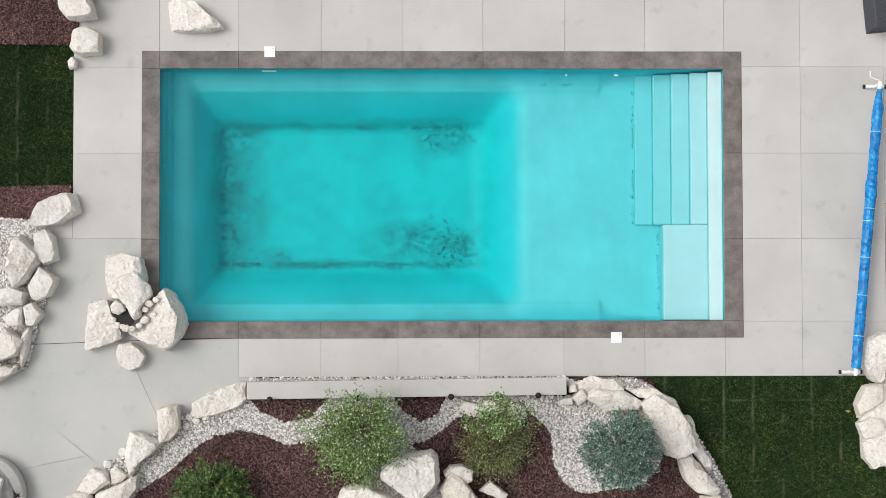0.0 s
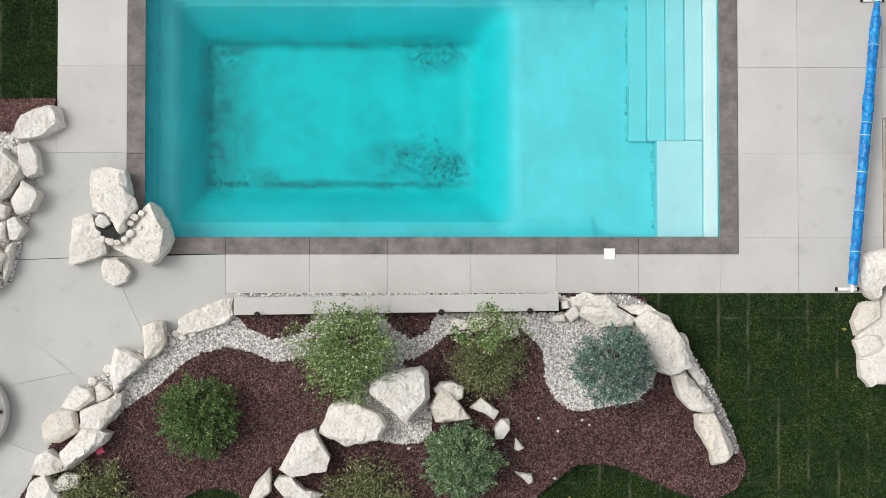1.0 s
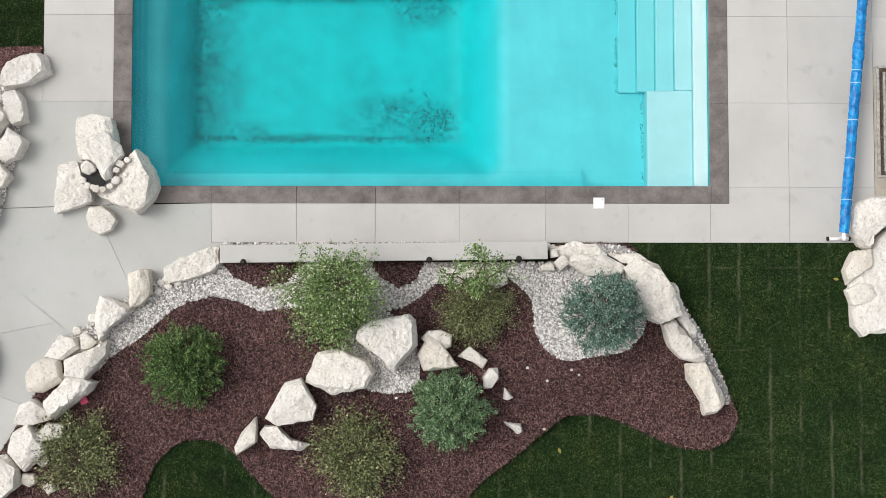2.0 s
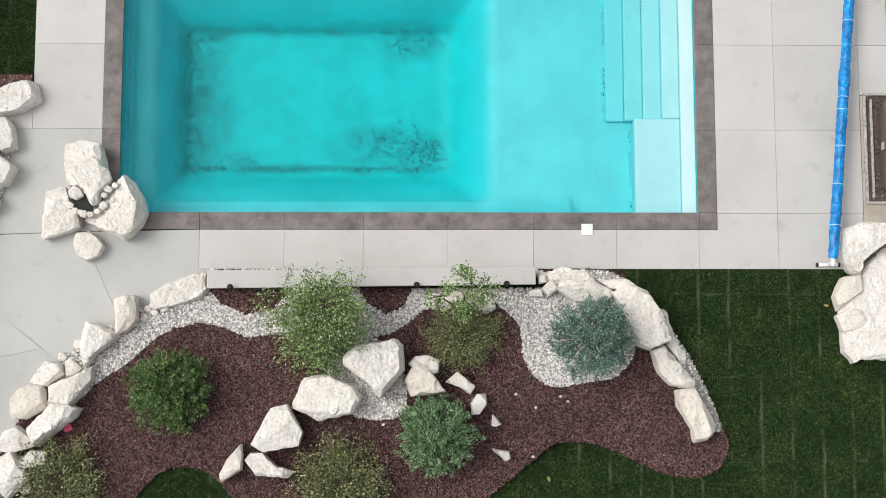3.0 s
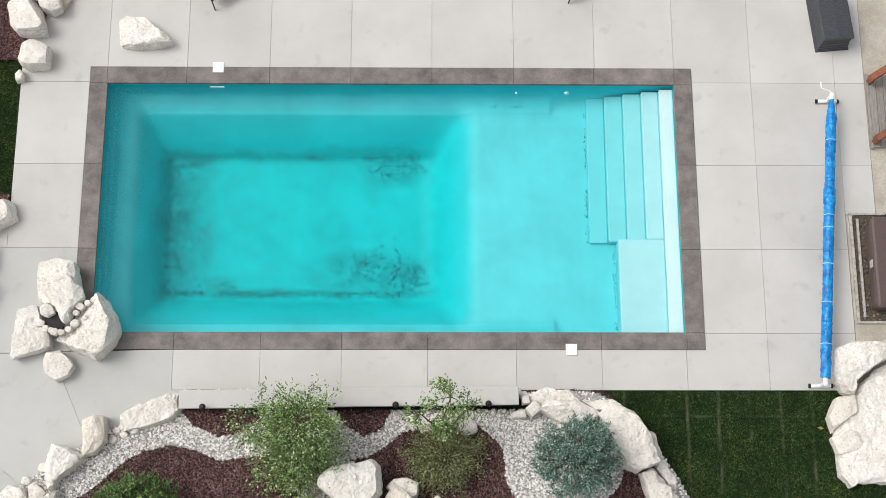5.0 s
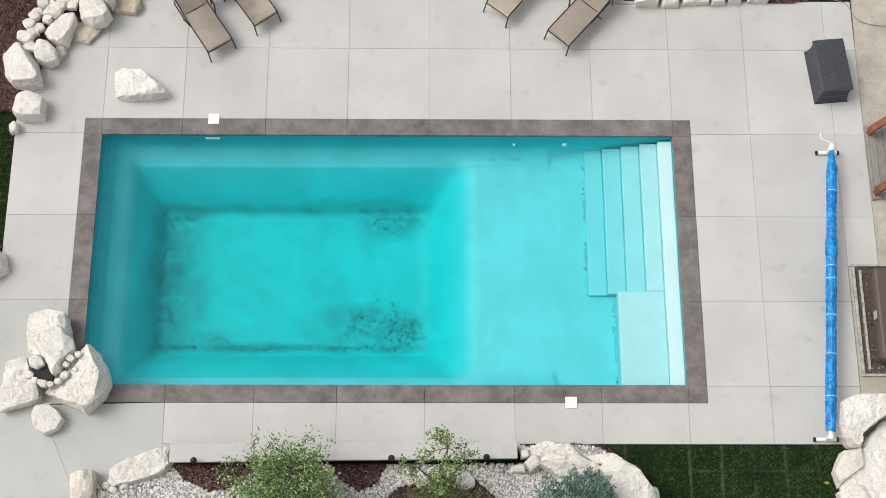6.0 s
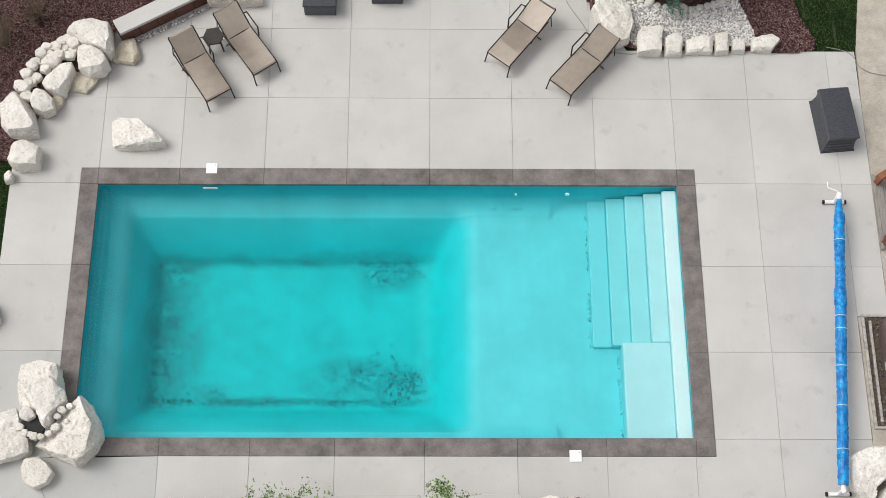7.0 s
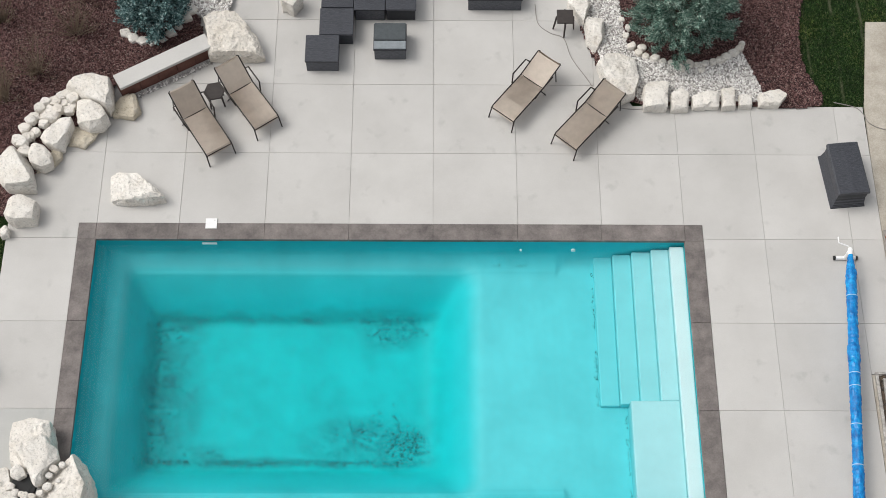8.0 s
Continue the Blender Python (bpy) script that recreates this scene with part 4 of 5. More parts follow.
rock(0.95, -6.16, 0.30, 0.36, (-0.35, 0.04), (-0.09, 0.26), (0.30, -0.03), (0.19, -0.22), (-0.05, -0.06), label="white limestone rock set in the bark mulch", group="mulch bed rocks")
rock(1.29, -6.55, 0.30, 0.30, (-0.16, 0.02), (-0.03, 0.21), (0.15, 0.20), (0.17, -0.01), (0.02, -0.21), (-0.14, -0.22), label="white limestone rock set in the bark mulch", group="mulch bed rocks")
rock(1.63, -6.92, 0.24, 0.18, (-0.09, -0.06), (-0.06, 0.19), (0.14, -0.03), (0.01, -0.09), label="white limestone rock set in the bark mulch", group="mulch bed rocks")
rock(1.81, -7.56, 0.24, 0.18, (-0.28, 0.13), (0.11, 0.08), (0.14, -0.08), (0.03, -0.13), label="white limestone rock set in the bark mulch", group="mulch bed rocks")
rock(3.05, -3.96, 0.00, 0.31, (-0.66, 0.20), (0.59, 0.20), (0.72, -0.09), (-0.11, -0.25), (-0.56, -0.04), label="pale limestone slab edging the gravel bed", group="bed edge rocks")
rock(3.47, -4.27, 0.06, 0.49, (-0.64, 0.03), (-0.47, 0.24), (0.19, 0.20), (0.59, -0.04), (0.55, -0.21), (-0.22, -0.22), label="pale limestone slab edging the gravel bed", group="bed edge rocks")
rock(2.75, -4.22, 0.06, 0.36, (-0.18, -0.01), (0.04, 0.20), (0.17, -0.01), (-0.03, -0.18), label="pale limestone slab edging the gravel bed", group="bed edge rocks")
rock(2.47, -4.31, 0.06, 0.18, (-0.14, 0.04), (0.12, 0.11), (0.15, -0.08), (-0.13, -0.08), label="pale limestone slab edging the gravel bed", group="bed edge rocks")
rock(2.60, -4.03, 0.06, 0.26, (-0.09, 0.07), (0.06, 0.10), (0.10, -0.07), (-0.07, -0.10), label="pale limestone slab edging the gravel bed", group="bed edge rocks")
rock(4.32, -4.23, 0.06, 0.36, (-0.62, 0.19), (0.00, 0.19), (0.41, -0.04), (0.53, -0.24), (-0.00, -0.08), (-0.33, 0.00), label="pale limestone slab edging the gravel bed", group="bed edge rocks")
rock(4.56, -4.84, 0.12, 0.72, (-0.59, 0.51), (-0.31, 0.72), (0.18, 0.43), (0.46, 0.02), (0.57, -0.46), (0.17, -0.67), (-0.08, -0.55), (-0.40, 0.02), label="pale limestone slab edging the gravel bed", group="bed edge rocks")
rock(5.22, -5.20, 0.00, 0.36, (-0.32, 0.65), (-0.12, 0.57), (0.00, -0.01), (0.29, -0.33), (0.26, -0.70), (-0.12, -0.18), label="pale limestone slab edging the gravel bed", group="bed edge rocks")
rock(5.18, -5.89, 0.12, 0.46, (-0.42, 0.43), (-0.15, 0.53), (0.46, -0.22), (0.42, -0.39), (-0.03, -0.30), (-0.28, -0.06), label="pale limestone slab edging the gravel bed", group="bed edge rocks")
rock(5.63, -6.78, 0.12, 0.41, (-0.40, 0.53), (0.01, 0.55), (0.17, 0.26), (0.45, -0.22), (0.25, -0.51), (-0.03, -0.55), (-0.08, -0.26), (-0.36, 0.19), label="pale limestone slab edging the gravel bed", group="bed edge rocks")
rock(9.21, -3.33, 0.00, 0.60, (-0.49, 0.28), (-0.29, 0.38), (-0.10, 0.45), (0.28, 0.47), (0.66, 0.52), (0.79, 0.23), (0.47, 0.06), (0.32, -0.02), (0.00, -0.25), (-0.13, -0.38), (-0.17, -0.63), (-0.34, -0.57), (-0.46, -0.38), (-0.54, -0.15), label="broad white limestone rock beside the lawn", group="east edge rocks")
rock(9.30, -4.58, 0.00, 0.36, (-0.73, 0.20), (-0.56, 0.59), (-0.22, 0.64), (-0.03, 0.93), (0.29, 1.22), (0.68, 1.39), (1.73, 1.32), (1.52, -1.11), (0.41, -1.11), (-0.18, -1.11), (-0.38, -1.11), (-0.55, -0.93), (-0.62, -0.56), (-0.70, -0.23), (-0.67, -0.12), label="very large flat white limestone slab beside the lawn", group="east edge rocks")
rock(8.80, -4.30, 0.10, 0.34, (-0.30, -0.09), (-0.11, 0.32), (0.27, 0.36), (0.30, 0.00), (0.04, -0.19), (-0.20, -0.40), label="broad white limestone rock beside the lawn", group="east edge rocks")
rock(8.86, -4.87, 0.10, 0.32, (-0.32, 0.09), (-0.09, 0.23), (0.20, 0.21), (0.28, -0.05), (0.13, -0.23), (-0.20, -0.24), label="broad white limestone rock beside the lawn", group="east edge rocks")
rock(8.88, -5.45, 0.05, 0.34, (-0.23, 0.30), (0.12, 0.32), (0.21, 0.02), (0.09, -0.27), (-0.00, -0.30), (-0.19, -0.07), label="broad white limestone rock beside the lawn", group="east edge rocks")
rock(-8.20, -0.32, 0.00, 0.48, (-0.53, -0.29), (-0.33, 0.17), (0.17, 0.40), (0.41, 0.38), (0.54, -0.03), (0.10, -0.27), (-0.36, -0.35), label="angular cream limestone rock at the deck's edge", group="west edge rocks")
rock(-8.37, -1.06, 0.00, 0.42, (-0.23, 0.29), (0.04, 0.37), (0.17, 0.20), (0.25, -0.30), (-0.02, -0.39), (-0.20, -0.17), label="angular cream limestone rock at the deck's edge", group="west edge rocks")
rock(-8.81, -1.37, 0.00, 0.66, (-0.33, -0.17), (-0.19, 0.45), (-0.06, 0.57), (0.34, 0.16), (0.34, -0.02), (0.06, -0.45), (-0.15, -0.54), label="angular cream limestone rock at the deck's edge", group="west edge rocks")
rock(-8.43, -1.89, 0.00, 0.48, (-0.31, -0.05), (-0.05, 0.42), (0.33, 0.16), (0.17, -0.21), (-0.14, -0.33), label="angular cream limestone rock at the deck's edge", group="west edge rocks")
rock(-9.11, -2.10, 0.00, 0.48, (-0.38, 0.08), (0.05, 0.23), (0.40, 0.07), (0.30, -0.18), (-0.38, -0.20), label="angular cream limestone rock at the deck's edge", group="west edge rocks")
rock(-8.97, -2.53, 0.00, 0.42, (-0.26, -0.02), (0.02, 0.19), (0.17, 0.22), (0.17, -0.21), (-0.10, -0.18), label="angular cream limestone rock at the deck's edge", group="west edge rocks")
rock(-8.63, -2.48, 0.00, 0.42, (-0.16, 0.20), (0.02, 0.26), (0.22, 0.01), (0.05, -0.23), (-0.13, -0.23), label="angular cream limestone rock at the deck's edge", group="west edge rocks")
rock(-9.14, -3.14, 0.00, 0.54, (-0.33, 0.01), (-0.03, 0.39), (0.38, 0.13), (0.25, -0.18), (-0.27, -0.35), label="angular cream limestone rock at the deck's edge", group="west edge rocks")
rock(-8.81, -3.14, 0.00, 0.36, (-0.15, -0.06), (0.01, 0.34), (0.13, 0.37), (0.10, -0.12), (-0.09, -0.52), label="angular cream limestone rock at the deck's edge", group="west edge rocks")
rock(-9.27, -3.66, 0.00, 0.48, (-0.40, 0.04), (-0.03, 0.13), (0.37, 0.16), (0.28, -0.03), (-0.22, -0.30), label="angular cream limestone rock at the deck's edge", group="west edge rocks")
rock(-6.69, -1.69, 0.00, 0.52, (-0.42, 0.45), (-0.07, 0.49), (0.34, 0.40), (0.43, -0.01), (0.44, -0.38), (0.06, -0.47), (-0.35, -0.47), (-0.42, -0.01), label="large white limestone block of the fountain group", group="fountain boulders")
rock(-6.48, -2.10, 0.44, 0.28, (-0.47, 0.26), (-0.33, 0.38), (0.05, 0.54), (0.19, 0.34), (0.34, 0.23), (0.39, 0.03), (0.19, -0.24), (0.16, -0.43), (0.04, -0.50), (-0.06, -0.41), (-0.14, -0.18), (-0.35, -0.02), label="broad flat limestone slab lying on the fountain rocks", group="fountain boulders")
rock(-7.17, -2.74, 0.00, 0.42, (-0.27, 0.50), (0.12, 0.60), (0.20, 0.28), (0.38, -0.00), (0.42, -0.24), (0.18, -0.33), (-0.32, -0.49), (-0.38, -0.42), (-0.32, 0.11), label="large white limestone block of the fountain group", group="fountain boulders")
rock(-5.93, -2.64, 0.00, 0.60, (-0.17, 0.52), (0.09, 0.72), (0.24, 0.58), (0.44, 0.25), (0.51, -0.04), (0.39, -0.33), (0.22, -0.54), (0.07, -0.59), (-0.46, -0.39), (-0.80, -0.18), (-0.52, 0.02), label="large white limestone block of the fountain group", group="fountain boulders")
rock(-6.61, -3.34, 0.00, 0.30, (-0.30, 0.07), (-0.23, 0.25), (0.03, 0.29), (0.21, 0.15), (0.32, -0.01), (0.24, -0.22), (-0.02, -0.32), (-0.25, -0.20), label="rounded limestone rock at the foot of the fountain", group="fountain boulders")
rock(-5.31, 3.79, 0.00, 0.34, (-0.48, -0.32), (-0.56, 0.28), (-0.46, 0.40), (-0.20, 0.34), (0.01, 0.29), (0.25, 0.08), (0.47, -0.09), (0.68, -0.27), (0.38, -0.35), (-0.08, -0.37), label="wedge-shaped white limestone boulder alone on the deck", group="limestone boulders", name="deck_boulder")
rock(-6.43, 5.95, 0.05, 0.55, (-0.55, 0.05), (-0.39, 0.27), (-0.01, 0.44), (0.39, 0.30), (0.53, -0.33), (0.41, -0.43), (-0.13, -0.19), (-0.26, -0.10), label="cream limestone block in the stacked bed edge", group="northwest edge rocks")
rock(-6.35, 5.40, 0.10, 0.42, (-0.35, 0.30), (-0.17, 0.37), (0.22, 0.19), (0.35, -0.05), (0.25, -0.26), (-0.01, -0.35), (-0.29, -0.20), label="cream limestone block in the stacked bed edge", group="northwest edge rocks")
rock(-5.71, 5.75, 0.00, 0.20, (-0.34, -0.03), (-0.05, 0.36), (0.17, 0.29), (0.32, -0.10), (0.18, -0.29), (-0.28, -0.24), label="low tan limestone slab at the foot of the stacked edge", group="northwest edge rocks", material=TANROCK)
rock(-6.52, 5.12, 0.00, 0.18, (-0.37, 0.16), (-0.23, 0.18), (0.08, 0.04), (0.45, 0.21), (0.39, 0.07), (0.04, -0.37), (-0.36, -0.29), label="low tan limestone slab at the foot of the stacked edge", group="northwest edge rocks", material=TANROCK)
rock(-6.98, 4.96, 0.05, 0.38, (-0.44, -0.04), (0.03, 0.43), (0.22, 0.39), (0.26, 0.24), (0.12, -0.16), (0.11, -0.30), (-0.04, -0.33), (-0.26, -0.23), label="cream limestone block in the stacked bed edge", group="northwest edge rocks")
rock(-7.32, 4.44, 0.05, 0.38, (-0.24, 0.00), (-0.20, 0.31), (0.04, 0.28), (0.23, 0.05), (0.27, -0.18), (0.07, -0.28), (-0.18, -0.18), label="cream limestone block in the stacked bed edge", group="northwest edge rocks")
rock(-7.16, 4.44, 0.00, 0.15, (0.01, 0.26), (0.21, 0.28), (0.25, 0.09), (0.08, -0.12), (-0.27, -0.26), (-0.31, -0.19), (0.04, -0.07), label="low tan limestone slab at the foot of the stacked edge", group="northwest edge rocks", material=TANROCK)
rock(-7.78, 4.10, 0.00, 0.50, (-0.43, 0.22), (-0.31, 0.35), (-0.11, 0.53), (0.07, 0.48), (0.30, 0.11), (0.44, -0.32), (0.43, -0.39), (0.13, -0.42), (-0.14, -0.42), (-0.38, -0.14), label="cream limestone block in the stacked bed edge", group="northwest edge rocks")
rock(-7.61, 3.20, 0.00, 0.42, (-0.28, -0.10), (-0.21, 0.25), (0.04, 0.38), (0.37, 0.19), (0.36, -0.22), (-0.07, -0.28), (-0.20, -0.21), label="cream limestone block in the stacked bed edge", group="northwest edge rocks")
rock(-7.86, 2.79, 0.00, 0.22, (-0.11, 0.05), (0.01, 0.15), (0.09, 0.03), (0.08, -0.10), (-0.07, -0.13), label="cream limestone block in the stacked bed edge", group="northwest edge rocks")
rock(-3.69, 7.52, 0.00, 0.54, (-0.55, 0.37), (-0.36, 0.49), (0.16, 0.53), (0.66, -0.10), (0.86, -0.60), (-0.35, -0.60), (-0.42, -0.10), label="cream limestone block in the stacked bed edge", group="northwest edge rocks")
rock(-2.37, 8.36, 0.00, 0.48, (-0.23, 0.04), (0.06, 0.28), (0.27, 0.04), (0.08, -0.24), (-0.19, -0.12), label="cream limestone block in the stacked bed edge", group="northwest edge rocks")
rock(3.95, 8.33, 0.00, 0.38, (-0.25, 0.12), (-0.06, 0.45), (0.27, 0.12), (0.19, -0.13), (0.07, -0.50), (-0.22, -0.05), label="squared cream limestone block along the gravel edge", group="northeast edge rocks")
rock(4.24, 7.69, 0.00, 0.29, (-0.21, 0.23), (-0.10, 0.38), (0.24, 0.35), (0.25, -0.10), (-0.01, -0.60), (-0.17, -0.26), label="squared cream limestone block along the gravel edge", group="northeast edge rocks")
rock(4.74, 6.50, 0.00, 0.42, (-0.51, 0.31), (-0.22, 0.59), (0.34, 0.43), (0.40, -0.08), (0.28, -0.47), (0.01, -0.61), (-0.30, -0.16), label="squared cream limestone block along the gravel edge", group="northeast edge rocks")
rock(5.44, 6.08, 0.00, 0.34, (-0.23, 0.14), (-0.12, 0.26), (0.35, 0.32), (0.27, -0.36), (-0.26, -0.36), label="squared cream limestone block along the gravel edge", group="northeast edge rocks")
rock(6.00, 5.97, 0.00, 0.25, (-0.21, 0.13), (0.05, 0.26), (0.21, 0.13), (0.16, -0.26), (-0.22, -0.26), label="squared cream limestone block along the gravel edge", group="northeast edge rocks")
rock(6.54, 5.99, 0.00, 0.25, (-0.30, 0.07), (0.01, 0.21), (0.32, 0.15), (0.27, -0.20), (-0.29, -0.23), label="squared cream limestone block along the gravel edge", group="northeast edge rocks")
rock(7.03, 6.02, 0.00, 0.25, (-0.13, 0.24), (0.15, 0.25), (0.14, -0.23), (-0.16, -0.26), label="squared cream limestone block along the gravel edge", group="northeast edge rocks")
rock(7.39, 5.96, 0.00, 0.20, (-0.13, 0.15), (0.15, 0.15), (0.14, -0.15), (-0.16, -0.15), label="squared cream limestone block along the gravel edge", group="northeast edge rocks")
rock(7.96, 6.02, 0.00, 0.25, (-0.29, 0.12), (0.15, 0.20), (0.32, 0.05), (0.14, -0.19), (-0.32, -0.19), label="squared cream limestone block along the gravel edge", group="northeast edge rocks")

rock(-9.55, -6.05, 0.34, 0.22, (-0.35, 0.1), (-0.05, 0.35), (0.4, 0.2), (0.35, -0.2), (-0.1, -0.35), label="white limestone rock heaped in the fire pit", group="fire pit rocks")
rock(-9.75, -6.5, 0.3, 0.2, (-0.3, 0.1), (0.0, 0.25), (0.3, 0.1), (0.25, -0.2), (-0.15, -0.25), label="white limestone rock heaped in the fire pit", group="fire pit rocks")
for x, y, r in [(-5.05, -4.62, 0.11), (-6.75, -5.35, 0.12), (-6.6, -5.5, 0.1), (-7.1, -5.6, 0.1), (-7.35, -6.55, 0.12), (-7.2, -6.35, 0.1), (-7.55, -7.0, 0.13), (-8.2, -7.4, 0.12), (-7.75, -8.2, 0.14), (-7.45, -8.0, 0.1), (-8.0, -8.6, 0.16), (-7.6, -8.75, 0.12)]:
    small_stone(x, y, 0.02, r, "small pale limestone piece wedged between edge rocks", "wedged stones")

# cobbles packed between the large blocks of the northwest edge
cobbles = [(-7.06, 5.89), (-6.93, 5.94), (-6.78, 5.82), (-6.80, 5.67), (-6.99, 5.73), (-7.16, 5.75), (-7.36, 5.74), (-7.47, 5.59), (-7.27, 5.53), (-7.07, 5.53), (-6.85, 5.54), (-7.21, 5.37), (-7.41, 5.42), (-7.58, 5.41), (-7.35, 5.24), (-7.72, 5.14), (-7.50, 5.06), (-7.67, 4.89), (-7.81, 4.79), (-7.63, 4.55), (-7.61, 5.29), (-7.60, 4.96), (-7.71, 4.72), (-6.92, 5.59), (-7.15, 5.43)]
for x, y in cobbles:
    small_stone(x, y, 0.16 + 0.14 * rock_rng.random(), rock_rng.uniform(0.11, 0.155), "small pale limestone cobble packed between larger blocks", "packed cobbles")
# edging of small stones round the northeast spruce and the northwest spruce
ring = [(4.87, 8.07), (4.95, 7.65), (5.05, 7.35), (5.2, 7.2), (5.35, 7.12), (5.55, 7.05), (5.72, 7.0), (5.9, 6.96), (6.08, 6.93), (6.26, 6.9), (6.44, 6.9), (6.62, 6.93), (6.8, 6.98), (6.95, 7.03), (7.1, 7.12), (7.26, 7.2), (7.4, 7.33), (7.46, 7.45), (5.28, 7.32), (6.52, 6.78), (6.15, 6.8), (5.02, 7.85)]
for x, y in ring:
    small_stone(x, y, 0.02, rock_rng.uniform(0.075, 0.12))
for x, y in [(-5.9, 7.58), (-5.72, 7.46), (-5.52, 7.4), (-5.32, 7.4), (-5.12, 7.47), (-4.95, 7.6), (-4.78, 7.78), (-4.65, 7.98), (-4.55, 8.2), (-4.68, 8.4)]:
    small_stone(x, y, 0.06, rock_rng.uniform(0.10, 0.15))
# small stones at the bench's ends and beside the slim shrub
for x, y, r in [(-5.28, -4.55, 0.10), (-5.25, -4.7, 0.08), (-5.4, -4.62, 0.08), (-5.45, -4.8, 0.09), (0.42, -4.44, 0.2), (0.64, -4.5, 0.19), (0.87, -4.42, 0.17), (1.07, -4.46, 0.15), (1.45, -4.55, 0.2)]:
    small_stone(x, y, south_height(x, y) + 0.0, r, "small white limestone rock in the planting bed", "small white rocks")
for x, y in [(2.05, -6.35), (2.45, -6.62), (2.95, -6.4), (-0.6, -6.95), (2.4, -7.6), (3.1, -6.5)]:
    small_stone(x, y, south_height(x, y) + 0.01, 0.035, "stray white pebble lying on the mulch", "stray pebbles")


# ---- fountain boulders ----
def fountain_bowl():
    bm = bmesh.new()
    add_tube(bm, [(0, 0, 0), (0, 0, 0.18), (0, 0, 0.19), (0, 0, 0.05)], [0.2, 0.23, 0.16, 0.14], 16)
    ob = tagged(part("fountain_basin", bm, BLACK), "dark hollow basin between the fountain boulders", "basin")
    ob.location = (-6.68, -2.56, 0.36)


fountain_bowl()
for x, y, z, r in [(-6.79, -2.34, 0.53, 0.16), (-6.90, -2.58, 0.53, 0.1), (-6.80, -2.70, 0.53, 0.09), (-6.69, -2.72, 0.53, 0.07), (-6.61, -2.76, 0.53, 0.09), (-6.49, -2.76, 0.53, 0.08), (-6.35, -2.70, 0.53, 0.085), (-6.23, -2.59, 0.53, 0.09), (-6.05, -2.47, 0.53, 0.06), (-6.23, -2.37, 0.53, 0.075), (-6.15, -2.25, 0.53, 0.09), (-6.01, -2.17, 0.53, 0.075)]:
    small_stone(x, y, z, r, "small flat limestone piece ringing the fountain basin", "fountain ring stones")


# ---- bench walls and lights ----
def seat_wall(name, a, b, depth, height, label, blocks):
    d = Vector((b[0] - a[0], b[1] - a[1]))
    length = d.length
    w = thing(name, label, "seat wall", at=(a[0], a[1], -0.02), turn=math.degrees(math.atan2(d.y, d.x)))
    step_len = length / blocks
    for k in range(blocks):
        part("block", box(k * step_len + 0.004, 0.05, 0, (k + 1) * step_len - 0.004, depth - 0.04, height - 0.06, 0.008), BRICKRED, w)
    part("cap_stone", box(0, 0, height - 0.06, length, depth, height + 0.02, 0.012), CONCRETE, w, "smooth pale concrete cap")
    return w


seat_wall("seat_wall", (-4.155, -4.235), (2.46, -4.155), 0.36, 0.42, "low seat wall with a pale smooth concrete cap", 12)
seat_wall("seat_wall", (-5.80, 5.98), (-3.95, 7.06), 0.38, 0.46, "low seat wall with brown-red blocks under a pale cap", 5)


def path_light(x, y):
    z = 0.42
    p = thing("path_light", "small dark bronze garden light standing on the wall cap", "garden light", "garden lights", at=(x, y, z))
    part("stake", tube([(0, 0, 0.001), (0, 0, 0.16)], 0.014), BRONZE, p)
    part("shade", tube([(0, 0, 0.14), (0, 0, 0.16), (0, 0, 0.2)], [0.065, 0.06, 0.025], 14), BRONZE, p)


for x in (-3.67, -1.85, 0.06, 1.86):
    path_light(x, -4.18 + 0.012 * x)


# ---- plants ----
def leaf_cloud(name, pts, dirs, length, width, material, rng, spread=0.5, per=3):
    """Small folded leaves set along their directions."""
    n = len(pts) * per
    p = np.repeat(pts, per, 0) + rng.normal(0, length * 0.4, (n, 3))
    d = np.repeat(dirs, per, 0) + rng.normal(0, spread, (n, 3))
    d /= np.linalg.norm(d, axis=1)[:, None]
    a = np.cross(d, rng.normal(0, 1, (n, 3)))
    a /= np.linalg.norm(a, axis=1)[:, None]
    up = np.cross(a, d)
    rot = np.stack([a, d, up], -1)
    s = rng.uniform(0.6, 1.3, n)
    size = np.column_stack([width * s, length * s, width * s])
    shape = [(0, 0, 0), (-1, 0.45, 0.25), (0, 1, 0), (1, 0.45, 0.25), (0, 0.5, -0.1)]
    return many(name, shape, [(0, 4, 1), (1, 4, 2), (0, 3, 4), (4, 3, 2)], p, rot, size, material)


